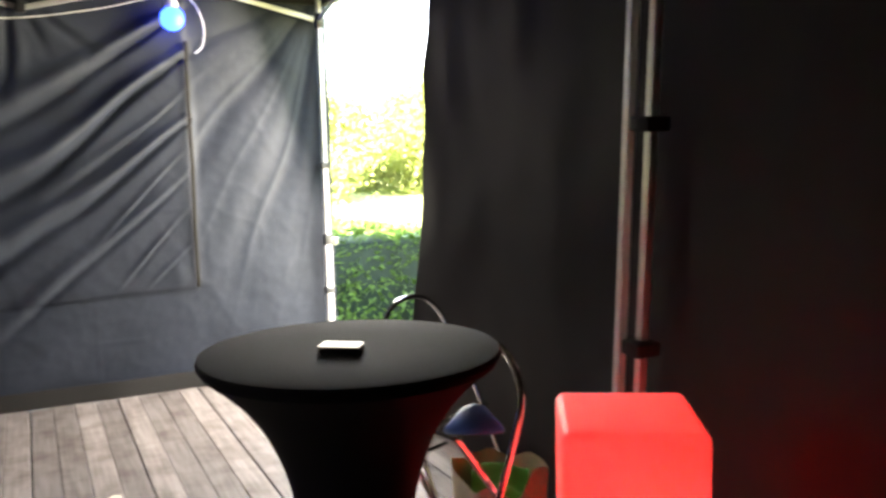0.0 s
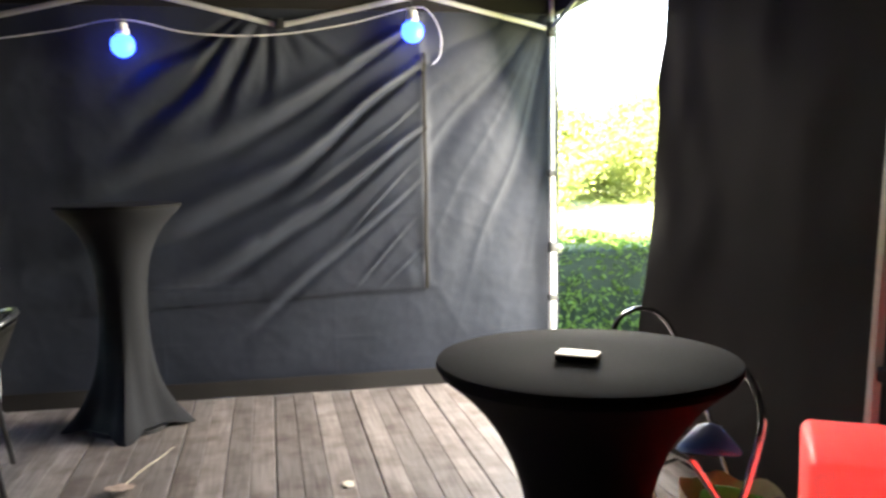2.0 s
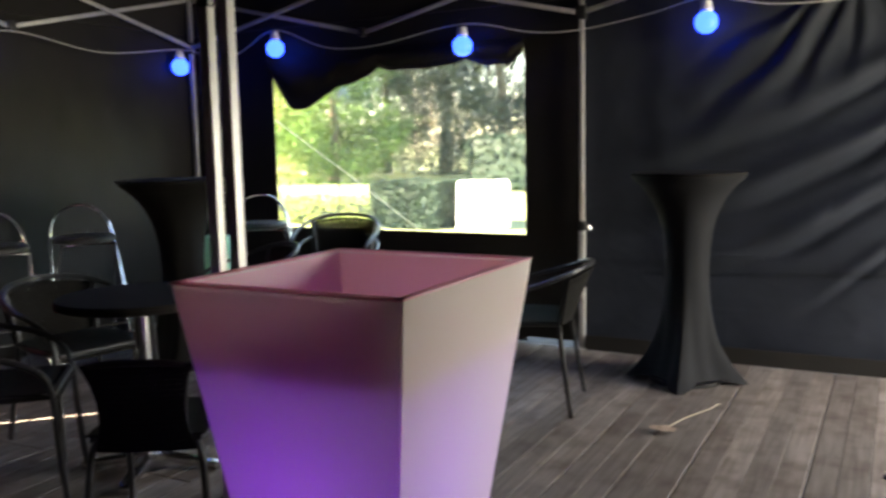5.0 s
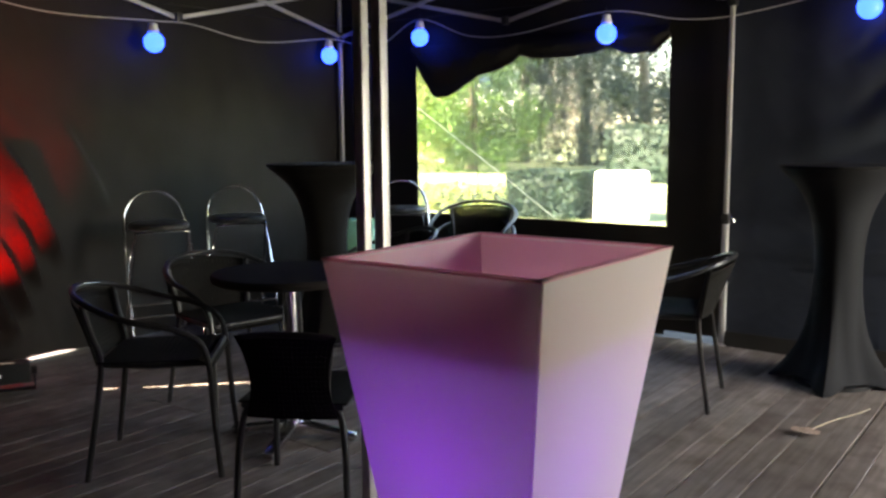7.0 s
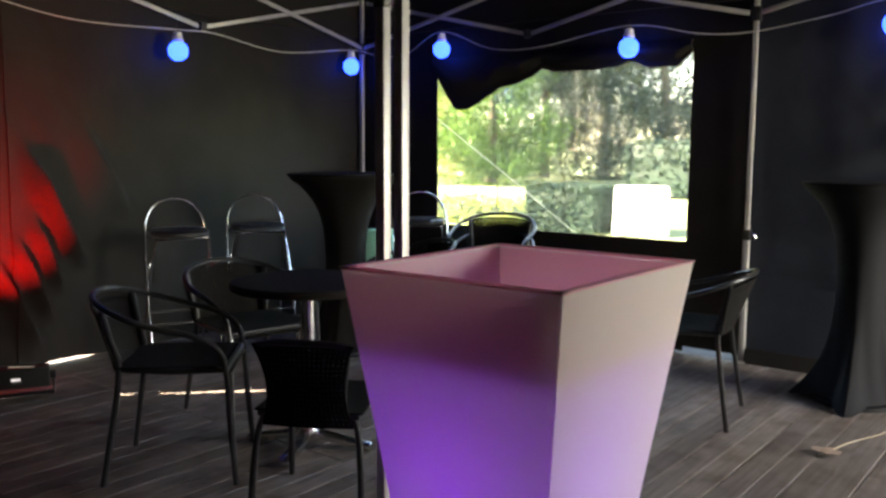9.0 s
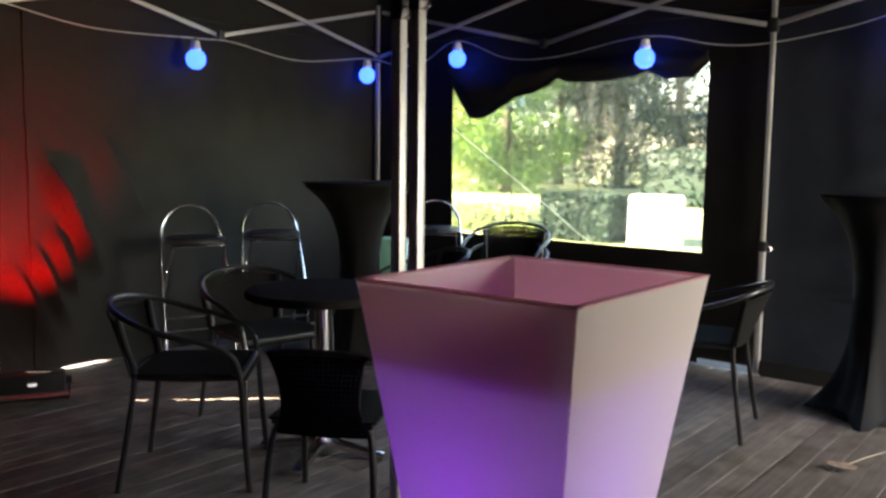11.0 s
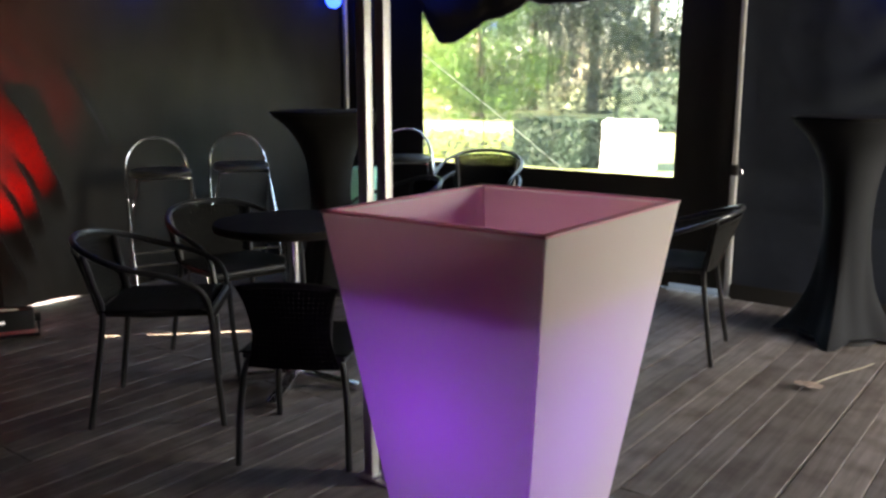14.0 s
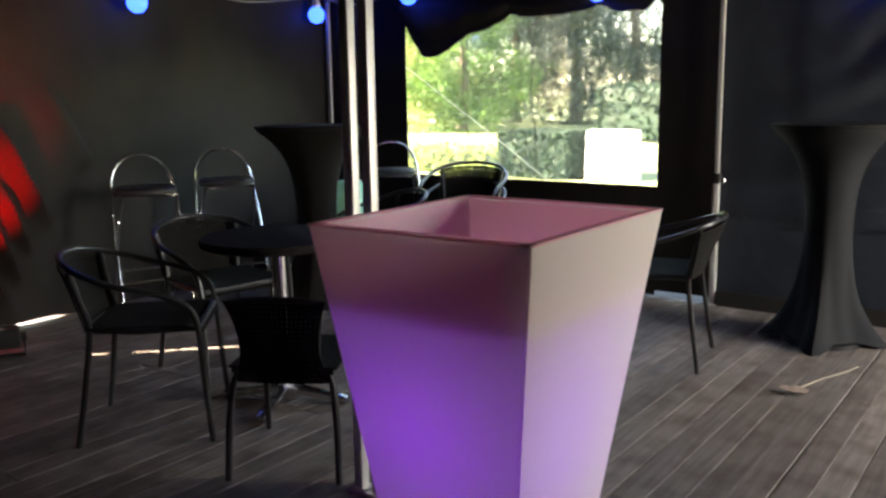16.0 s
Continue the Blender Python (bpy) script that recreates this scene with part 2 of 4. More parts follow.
TOP = 2.12
WN = thing("wall_north", "black tent side wall with slack folded panels and clear window", "wall", kind="structure")
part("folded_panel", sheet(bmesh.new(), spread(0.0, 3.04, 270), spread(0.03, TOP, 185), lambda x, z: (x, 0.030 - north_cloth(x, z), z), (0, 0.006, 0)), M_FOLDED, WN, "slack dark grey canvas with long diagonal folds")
part("zip_flap", sheet(bmesh.new(), spread(ZIP - 0.011, ZIP + 0.010, 4), spread(0.54, 1.84, 40), lambda x, z: (x + 0.006 * mixnoise(z * 3, 0, 2), 0.010 - north_cloth(ZIP - 0.02, z) + 0.2 * abs(x - ZIP), z), (0, 0.004, 0)), M_CANVAS, WN, "dark zip seam")
part("ground_flap", sheet(bmesh.new(), spread(0.02, 2.96, 70), spread(0.0, 0.085, 5), lambda x, z: (x, -0.045 - 0.01 * mixnoise(x * 3, 0, 1) + 0.25 * z, z), (0, 0.004, 0)), M_CANVAS, WN, "black hem along the boards")
WIN = (-2.29, -0.375, 0.672, 1.80)
nw = lambda x, z: (x, 0.030 - hang(x, z, 21.0, 0.006), z)
for nm, x0, x1, z0, z1 in (("west_canvas", -3.04, WIN[0], 0.0, TOP), ("east_canvas", WIN[1], 0.01, 0.03, TOP), ("lower_canvas", WIN[0], WIN[1], 0.0, WIN[2]), ("upper_canvas", WIN[0], WIN[1], WIN[3], TOP)):
    part(nm, sheet(bmesh.new(), spread(x0, x1, max(8, int((x1 - x0) * 24))), spread(z0, z1, max(6, int((z1 - z0) * 24))), nw, (0, 0.006, 0)), M_CANVAS, WN)


def valance_edge(x):
    """The lower edge of the half-rolled window blind."""
    s = (x - WIN[0]) / (WIN[1] - WIN[0])
    sag = np.interp(s, (0, 0.06, 0.095, 0.16, 0.21, 0.265, 0.29, 0.375, 0.43, 0.47, 0.51, 0.68, 0.75, 0.80, 0.86, 0.955, 1), (0, 0.20, 0.285, 0.285, 0.24, 0.185, 0.152, 0.122, 0.09, 0.03, 0.066, 0.068, 0.05, 0.025, 0.068, 0.075, 0))
    return WIN[3] - 0.01 - float(sag) - 0.008 * mixnoise(x * 9, 0, 4.0)


blind = thing("window_blind", "black fabric blind bunched unevenly above the clear window", "blind")


def blind_at(x, v):
    return (x, -0.005 - 0.030 * math.sin(min(1, v * 1.25) * math.pi) * (1 + 0.5 * mixnoise(x * 5, v * 2, 3)) - 0.006 * ridge(x * 30 + 6 * v) * v, (WIN[3] + 0.06) + (valance_edge(x) - WIN[3] - 0.06) * v)


part("cloth", sheet(bmesh.new(), spread(WIN[0] - 0.01, WIN[1] + 0.01, 150), spread(0, 1, 24), blind_at, (0, 0.012, 0)), M_CANVAS, blind)
part("hem", tubed([Vector(blind_at(x, 1.0)) + Vector((0, 0.006, 0)) for x in spread(WIN[0], WIN[1], 110)], 0.008, 6), M_CANVAS, blind, "rolled black hem")
for x in (WIN[0] + 0.48, WIN[0] + 1.02):
    part("tie_string", tubed([(x, 0.02, WIN[3] - 0.05), (x + 0.03, 0.022, 1.45), (x + 0.02, 0.024, 1.2), (x + 0.06, 0.022, 0.95), (x + 0.05, 0.022, 0.70)], 0.0034, 5, 5), M_CANVAS, blind, "thin dark cord")

m_clear = bpy.data.materials.new("clear film")
m_clear.use_nodes = True
_n, _l = m_clear.node_tree.nodes, m_clear.node_tree.links
_t, _g, _mx = _n.new("ShaderNodeBsdfRefraction"), _n.new("ShaderNodeBsdfGlossy"), _n.new("ShaderNodeMixShader")
_g.inputs["Roughness"].default_value = 0.12
_t.inputs["Color"].default_value = (0.94, 0.95, 0.93, 1)
_t.inputs["IOR"].default_value, _t.inputs["Roughness"].default_value = 1.06, 0.10
_mx.inputs[0].default_value = 0.05
_l.new(_t.outputs[0], _mx.inputs[1])
_l.new(_g.outputs[0], _mx.inputs[2])
_hz, _mh = _n.new("ShaderNodeBsdfTranslucent"), _n.new("ShaderNodeMixShader")
_hz.inputs["Color"].default_value = (0.9, 0.92, 0.9, 1)
_sm = _n.new("ShaderNodeTexNoise")
_sm.inputs["Scale"].default_value = 2.5
_sr = _n.new("ShaderNodeMapRange")
_sr.inputs["To Min"].default_value, _sr.inputs["To Max"].default_value = 0.006, 0.028
_l.new(_sm.outputs["Fac"], _sr.inputs[0])
_l.new(_sr.outputs[0], _mh.inputs[0])
_l.new(_mx.outputs[0], _mh.inputs[1])
_l.new(_hz.outputs[0], _mh.inputs[2])
_l.new(_mh.outputs[0], _n["Material Output"].inputs["Surface"])
pane = obj("window_1", sheet(bmesh.new(), spread(WIN[0] - 0.01, WIN[1] + 0.01, 60), spread(WIN[2] - 0.01, WIN[3] + 0.01, 40), lambda x, z: (x, 0.038 + 0.004 * mixnoise(x * 3, z * 2, 5) + 0.002 * mixnoise(x * 9, z * 3, 1), z), (0, 0.001, 0)), m_clear)
pane.visible_shadow = False
tagged(pane, "clear plastic tent window with slight ripples", "window", kind="structure")

# west end wall: two panels, with a slit of daylight between them and along the floor
WW = thing("wall_west", "black tent end wall with daylight slits at its edges", "wall", kind="structure")


def pulled(y, z):
    """Slack folds of the end wall near the floodlight, falling from south to north."""
    n = mixnoise(y * 3, z * 3, 2.0)
    f = 0.0
    for y0, z0, slope, run, high, wide in ((-2.63, 1.20, 2.1, 0.72, 0.090, 0.07), (-2.60, 0.84, 2.9, 0.46, 0.055, 0.05), (-2.69, 0.72, 2.7, 0.5, 0.055, 0.05), (-2.80, 0.62, 2.5, 0.55, 0.055, 0.06), (-2.30, 1.35, 1.8, 0.6, 0.030, 0.10)):
        k = math.hypot(1.0, slope)
        d = ((z - z0) + slope * (y - y0)) / k + 0.012 * n
        a = ((y - y0) - slope * (z - z0)) / k / run
        s = wide * 0.28 if d > 0 else wide
        f += high * math.exp(-(d / s) ** 2) * step(-0.15, 0.35, a) * (1 - step(0.75, 1.1, a))
    near = math.exp(-((y + 2.6) / 0.35) ** 2)
    return f + 0.014 * near * ridge((y + z * 0.4) * 40 + 5 * n) * abs(mixnoise(y * 4, z * 4, 7.0)) * 2


ww = lambda y, z: (-3.035 + hang(y, z, 41.0, 0.014) + pulled(y, z), y, z)
part("north_canvas", sheet(bmesh.new(), spread(-2.72, 0.04, 200), spread(0.0, TOP, 130), lambda y, z: (ww(y, z)[0], y, z + 0.012 * math.exp(-((y + 2.45) / 0.16) ** 4) * (1 - z / TOP)), (-0.006, 0, 0)), M_CANVAS, WW)
part("middle_canvas", sheet(bmesh.new(), spread(-3.525, -2.66, 70), spread(0.0, TOP, 130), lambda y, z: (ww(y, z)[0] - 0.012 - 0.043 * (1 - step(-3.5, -3.0, y)), y, z), (-0.006, 0, 0)), M_CANVAS, WW)
part("south_canvas", sheet(bmesh.new(), spread(-6.04, -3.50, 60), spread(0.0, TOP, 30), lambda y, z: (-3.03 + hang(y, z, 41.0, 0.014) * (1 - step(-3.8, -3.55, y)), y, z), (-0.006, 0, 0)), M_CANVAS, WW)
for z0, z1 in ((0.46, 0.556), (0.668, 0.69), (0.787, 0.819)):
    part("strap", boxed((-3.10, -3.60, z0), (-3.034, -3.49, z1), 0.004), M_CANVAS, WW, "black tie strap across the slit")

WE = thing("wall_east", "black tent end wall drawn back from an open doorway", "wall", kind="structure")


def east(u, z):
    edge = -1.06 - 0.13 * z - 0.05 * step(1.0, 1.3, z) + 0.012 * math.sin(z * 17) * step(0.8, 1.2, z)
    y = edge + (-6.04 - edge) * u
    return (3.035 - hang(y, z, 61.0, 0.012) - 0.02 * math.exp(-u * 40) * math.sin(z * 5), y, z)


part("canvas", sheet(bmesh.new(), [(i / 119) ** 1.3 for i in range(120)], spread(0.0, TOP, 50), east, (0.006, 0, 0)), M_CANVAS, WE)
WS = thing("wall_south", "black tent side wall", "wall", kind="structure")
part("canvas", sheet(bmesh.new(), spread(-3.04, 3.04, 90), spread(0.0, TOP, 24), lambda x, z: (x, -6.035 + hang(x, z, 81.0, 0.012), z), (0, -0.006, 0)), M_CANVAS, WS)


def hip(bm, x0, x1, y0, y1, z0, z1):
    """A hipped canvas roof over one bay."""
    cx, cy = (x0 + x1) / 2, (y0 + y1) / 2
    base = [(x0, y0), (x1, y0), (x1, y1), (x0, y1)]
    lo = [bm.verts.new((x, y, z0)) for x, y in base]
    lo2 = [bm.verts.new((x, y, z0 + 0.012)) for x, y in base]
    a, b = bm.verts.new((cx, cy, z1)), bm.verts.new((cx, cy, z1 + 0.012))
    for i in range(4):
        j = (i + 1) % 4
        bm.faces.new((lo[i], lo[j], a))
        bm.faces.new((lo2[j], lo2[i], b))
        bm.faces.new((lo[j], lo[i], lo2[i], lo2[j]))
    return bm


bm = bmesh.new()
for x0 in (-3.06, 0.0):
    for y0 in (-6.06, -3.0):
        hip(bm, x0, x0 + 3.06, y0, y0 + 3.06 if y0 > -4 else -3.0, 2.42, 3.1)
for a, b in (((-3.07, -0.0, TOP - 0.06), (3.07, 0.06, 2.43)), ((-3.07, -6.07, TOP - 0.06), (3.07, -6.01, 2.43)), ((-3.075, -6.0, TOP - 0.06), (-3.01, 0.0, 2.43)), ((3.01, -6.0, TOP - 0.06), (3.075, 0.0, 2.43))):
    box(bm, a, b)
roof = obj("ceiling", bm, M_CANVAS, False)
tagged(roof, "black canvas tent roof with hanging edge bands", "ceiling", kind="structure")


# ---- frames of the two folding tents ----
def leg(x, y, top=2.36, clip=0.75, lean=0.0):
    """One square telescopic leg with a clamp and a foot plate."""
    t = thing("tent_leg", "grey-white square steel leg of the folding tent", "tent leg", "tent legs", pose(x, y, 0, lean))
    part("outer_tube", boxed((-0.017, -0.017, 0.008), (0.017, 0.017, clip), 0.003), M_STEEL, t)
    part("inner_tube", boxed((-0.013, -0.013, clip), (0.013, 0.013, top), 0.003), M_STEEL, t)
    part("foot_plate", boxed((-0.035, -0.035, 0), (0.035, 0.035, 0.008), 0.002), M_STEEL, t)
    part("slider", boxed((-0.024, -0.024, 1.93), (0.024, 0.024, 2.01), 0.005), M_PLASTIC, t)
    part("clamp", boxed((-0.021, -0.021, clip - 0.03), (0.021, 0.021, clip + 0.03), 0.004), M_PLASTIC, t)
    part("lock_pin", tubed([(0.018, -0.01, clip), (0.045, -0.012, clip + 0.005), (0.05, -0.012, clip - 0.02), (0.03, -0.012, clip - 0.03)], 0.004, 6, 4), M_CHROME, t)
    return t


for x, y, cl in ((0, -0.01, 0.74), (-2.98, -0.03, 0.75), (2.985, -0.03, 0.75), (-0.090, -3.0, 1.66), (-0.017, -3.0, 1.68), (-2.98, -2.96, 0.75), (-2.98, -3.04, 0.75), (-2.98, -5.97, 0.75), (2.98, -5.97, 0.75), (0, -5.98, 0.75)):
    leg(x, y, clip=cl)
door_post = [o for o in bpy.data.objects if o.name.startswith("tent_leg")][2]
for z in (1.17, 0.46):
    part("clip", boxed((-0.026, -0.024, z - 0.018), (0.022, 0.022, z + 0.018), 0.005), M_PLASTIC, door_post, "black cloth clip")
for x, y in ((2.925, -2.755), (2.952, -2.815)):
    t = leg(x, y, clip=0.12, lean=3.6)
    if x > 2.94:
        for z in (0.69, 1.30):
            part("strap", boxed((-0.05, -0.045, z - 0.02), (0.03, 0.03, z + 0.02), 0.006), M_CANVAS, t, "black tie strap")


def truss(p, q):
    """A scissor truss between two legs: two crossed pairs of bars with hanging joints."""
    p, q = Vector(p), Vector(q)
    t = thing("scissor_truss", "grey-white steel scissor bars of the folding tent", "tent truss", "tent trusses")
    d = q - p
    off = Vector((-d.y, d.x, 0)).normalized() * 0.012

    def at(s, z):
        return p + d * s + Vector((0, 0, z))

    def bar(a, b, o):
        axis = (b - a).normalized()
        bm = boxed((-(b - a).length / 2, -0.006, -0.013), ((b - a).length / 2, 0.006, 0.013), 0.002)
        rot = axis.to_track_quat("X", "Z").to_matrix().to_4x4()
        bm.transform(Matrix.Translation((a + b) / 2 + o) @ rot)
        part("bar", bm, M_STEEL, t)

    lo, hi = 1.975, 2.31
    for s in (0.0, 0.5):
        bar(at(s + 0.005, lo), at(s + 0.495, hi), off if s else -off)
        bar(at(s + 0.005, hi), at(s + 0.495, lo), -off if s else off)
    for z in (lo, hi):
        bm = bmesh.new()
        c = at(0.5, z)
        box(bm, c - Vector((0.022, 0.022, 0.028)), c + Vector((0.022, 0.022, 0.028)), 0.005)
        part("joint", bm, M_PLASTIC, t)
    return t


for y in (-0.02, -2.96, -3.04):
    truss((-2.97, y, 0), (-0.02, y, 0))
    truss((0.02, y, 0), (2.97, y, 0))
for x in (-2.97, 2.97):
    truss((x, -2.95, 0), (x, -0.04, 0))
    truss((x, -5.95, 0), (x, -3.05, 0))


# ---- string of party bulbs ----
BULBS = [(-2.90, -1.73, 1.80), (-2.93, -0.20, 1.825), (-2.151, -0.10, 1.909), (-0.725, -0.10, 1.827), (0.717, -0.10, 1.85), (2.186, -0.10, 1.938)]


def bulb(p):
    x, y, z = p
    t = thing("party_bulb", "glowing blue globe bulb in a white socket on a cable", "bulb", "string of party bulbs", pose(x, y, z))
    part("globe", lathed([(0.0001, -0.062), (0.02, -0.059), (0.04, -0.047), (0.055, -0.028), (0.060, 0.0), (0.055, 0.026), (0.04, 0.044), (0.026, 0.052)], 28), M_BULB, t, "glowing blue globe")
    part("socket", lathed([(0.026, 0.048), (0.032, 0.055), (0.032, 0.075), (0.026, 0.08), (0.025, 0.105), (0.012, 0.112), (0.0001, 0.113)], 18), M_WHITE, t, "white socket")
    part("hook", tubed([(0, 0, 0.11), (0.004, 0, 0.13), (-0.006, 0, 0.145), (0, 0, 0.158)], 0.003, 6, 4), M_BLACKMETAL, t)
    return t


for p in BULBS:
    bulb(p)
line = [(-2.9, -2.9, 1.98), (-2.88, -2.4, 1.905), (-2.9, -1.73, 1.925), (-2.9, -1.45, 1.93), (-2.9, -0.9, 1.865), (-2.93, -0.2, 1.945), (-2.75, -0.08, 1.90), (-2.5, -0.07, 1.90), (-2.151, -0.1, 2.03), (-1.75, -0.08, 1.89), (-1.35, -0.08, 1.875), (-0.725, -0.1, 1.955), (-0.3, -0.06, 1.88), (0.0, -0.05, 1.87), (0.4, -0.07, 1.92), (0.717, -0.1, 1.975), (1.05, -0.08, 1.915), (1.45, -0.06, 1.915), (1.85, -0.08, 1.975), (2.186, -0.1, 2.06), (2.28, -0.12, 2.03), (2.335, -0.12, 1.92), (2.33, -0.11, 1.81), (2.29, -0.10, 1.765)]
cable = obj("light_cable", tubed(line, 0.0038, 6, 6), M_CABLE)
tagged(cable, "thin pale cable swinging from bulb to bulb", "cable")


# ---- lit planter ----
def tapered(bm, h0, z0, h1, z1, bevel=0.012):
    vs = [bm.verts.new((sx * h, sy * h, z)) for h, z in ((h0, z0), (h1, z1)) for sx, sy in ((-1, -1), (1, -1), (1, 1), (-1, 1))]
    for i in range(4):
        j = (i + 1) % 4
        bm.faces.new((vs[i], vs[j], vs[4 + j], vs[4 + i]))
    return vs


M_SHELL = bpy.data.materials.new("translucent white plastic")
M_SHELL.use_nodes = True
_n, _l = M_SHELL.node_tree.nodes, M_SHELL.node_tree.links
_b = _n["Principled BSDF"]
_b.inputs["Base Color"].default_value, _b.inputs["Roughness"].default_value = (0.90, 0.85, 0.78, 1), 0.42
_tr, _mx = _n.new("ShaderNodeBsdfTranslucent"), _n.new("ShaderNodeMixShader")
_tr.inputs["Color"].default_value = (0.9, 0.88, 0.86, 1)
_mx.inputs[0].default_value = 0.34
_nz, _bp = _n.new("ShaderNodeTexNoise"), _n.new("ShaderNodeBump")
_nz.inputs["Scale"].default_value, _bp.inputs["Strength"].default_value, _bp.inputs["Distance"].default_value = 90, 0.08, 0.002
_l.new(_nz.outputs["Fac"], _bp.inputs["Height"])
_l.new(_bp.outputs[0], _b.inputs["Normal"])
_l.new(_b.outputs[0], _mx.inputs[1])
_l.new(_tr.outputs[0], _mx.inputs[2])
_l.new(_mx.outputs[0], _n["Material Output"].inputs["Surface"])

# the pink glow inside is put into the colour of tub and rim
M_TUB = M_SHELL.copy()
M_TUB.name = "pink translucent plastic"
M_TUB.node_tree.nodes["Principled BSDF"].inputs["Base Color"].default_value = (0.95, 0.76, 0.76, 1)
M_TUB.node_tree.nodes["Translucent BSDF"].inputs["Color"].default_value = (0.95, 0.5, 0.6, 1)
M_TUB.node_tree.nodes["Mix Shader"].inputs[0].default_value = 0.55
PH = 0.955
NARROW = Matrix.Diagonal((0.93, 1.02, 1, 1))
planter = thing("lit_planter", "tall tapered square white planter glowing violet from within", "planter", m=pose(0.588, -3.272, 0))
bm = bmesh.new()
vs = tapered(bm, 0.165, 0.0, 0.305, PH)
bm.faces.new(vs[:4][::-1])
bmesh.ops.bevel(bm, geom=[e for e in bm.edges if abs(e.verts[0].co.z - e.verts[1].co.z) > 0.5], offset=0.008, segments=3, profile=0.5, affect="EDGES")
bm.transform(NARROW)
part("shell", bm, M_SHELL, planter, "translucent white plastic shell")
bm = bmesh.new()
a = tapered(bm, 0.252, 0.75, 0.283, PH - 0.004)
bm.faces.new(a[:4])
bm.transform(NARROW)
part("tub", bm, M_TUB, planter, "pale inner tub")
bm = bmesh.new()
for s in range(4):
    c = boxed((-0.3055, -0.3055, PH - 0.001), (0.3055, -0.281, PH + 0.004), 0.0015)
    c.transform(Matrix.Rotation(s * math.pi / 2, 4, "Z"))
    me = bpy.data.meshes.new("tmp")
    c.to_mesh(me)
    c.free()
    bm.from_mesh(me)
    bpy.data.meshes.remove(me)
bm.transform(NARROW)
part("rim", bm, M_TUB, planter, "worn rim tinted by the pink glow", False)
glow = bpy.data.lights.new("planter_lamp", "POINT")
glow.energy, glow.color, glow.shadow_soft_size = 0.155, (0.20, 0.005, 0.92), 0.12
lamp = new("planter_lamp", glow)
lamp.location = (0.55, -3.31, 0.52)


# ---- bar tables in stretch covers ----
def cover_table(x, y, h, rtop, waist, foot, rz, name="bar_table", mat=M_STRETCH, label="tall round bar table in a tight black stretch cover"):
    """A round table whose stretch cover narrows to a waist and is pulled out to four feet."""
    t = thing(name, label, "table", "", pose(x, y, 0, 0, 0, rz))
    n, rows = 56, 34
    bm = bmesh.new()
    rings = []
    for j in range(rows + 1):
        z = h * (j / rows)
        d, ring = h - z - 0.02, []
        flare = (rtop - waist) * (0.12 * math.exp(-max(0, d) / 0.04) + 0.88 * math.exp(-((max(0, d)) / 0.155) ** 1.15))
        for k in range(n):
            a = 2 * math.pi * k / n
            four = abs(math.cos(2 * a)) ** 6
            base = (foot * (0.60 + 0.40 * four) - waist) * math.exp(-(z / (0.15 + 0.03 * four)) ** 1.1)
            r = waist + flare + base
            ring.append(bm.verts.new((r * math.cos(a), r * math.sin(a), z if j else 0.03 * (1 - four))))
        rings.append(ring)
    for a, b in zip(rings, rings[1:]):
        for k in range(n):
            bm.faces.new((a[k], a[(k + 1) % n], b[(k + 1) % n], b[k]))
    part("skirt", bm, mat, t, "tight stretch skirt")
    part("top", lathed([(0.0001, h - 0.016), (rtop - 0.01, h - 0.016), (rtop + 0.001, h - 0.013), (rtop + 0.002, h - 0.007), (rtop + 0.000, h - 0.001), (rtop - 0.02, h + 0.003), (rtop * 0.5, h + 0.002), (0.0001, h + 0.002)], 64), M_STRETCH, t, "round covered top")
    part("base_plate", lathed([(0.0001, 0.0), (foot * 0.6, 0.0), (foot * 0.6, 0.02), (0.0001, 0.03)], 24), M_BLACKMETAL, t)
    return t


cover_table(2.0, -3.155, 0.86, 0.293, 0.095, 0.30, 20, "cocktail_table", label="round table in a black stretch cover with flared top")
cover_table(0.71, -0.46, 1.07, 0.285, 0.10, 0.31, 5, mat=M_STRETCH_GREY, label="tall round bar table in a dark grey stretch cover")
cover_table(-1.97, -1.25, 1.07, 0.34, 0.11, 0.34, 30)
phone = thing("smartphone", "dark smartphone with a bright white screen on the table", "phone", m=pose(1.972, -3.183, 0.8625, 0, 0, -36) @ Matrix.Diagonal((0.86, 0.9, 1, 1)))
part("case", boxed((-0.047, -0.023, 0), (0.047, 0.023, 0.014), 0.003), M_PLASTIC, phone)
part("screen", boxed((-0.0455, -0.0215, 0.012), (0.0455, 0.0215, 0.0155), 0.001), glowing("white screen", (0.95, 0.95, 0.9), 0.06), phone, "bright white screen")


# ---- woven armchairs ----
def weave(place, nu, nv, open_from=9.0):
    """A woven panel: strands both ways with small holes between them, one connected web."""
    bm = bmesh.new()
    grid = [[bm.verts.new(place(i / nu, j / nv)) for i in range(nu + 1)] for j in range(nv + 1)]
    for j in range(nv):
        for i in range(nu):
            if i % 2 == 0 or (j % 2 == 0 and j / nv < open_from) or j == nv - 1:
                bm.faces.new((grid[j][i], grid[j][i + 1], grid[j + 1][i + 1], grid[j + 1][i]))
    bmesh.ops.delete(bm, geom=[v for v in bm.verts if not v.link_faces], context="VERTS")
    bmesh.ops.recalc_face_normals(bm, faces=bm.faces)
    bmesh.ops.solidify(bm, geom=bm.faces[:], thickness=0.005)
    return bm


def uneven(f, n):
    """Strands wider than the holes."""
    i = round(f * n)
    return (i + (0.27 if i % 2 else -0.27)) / n


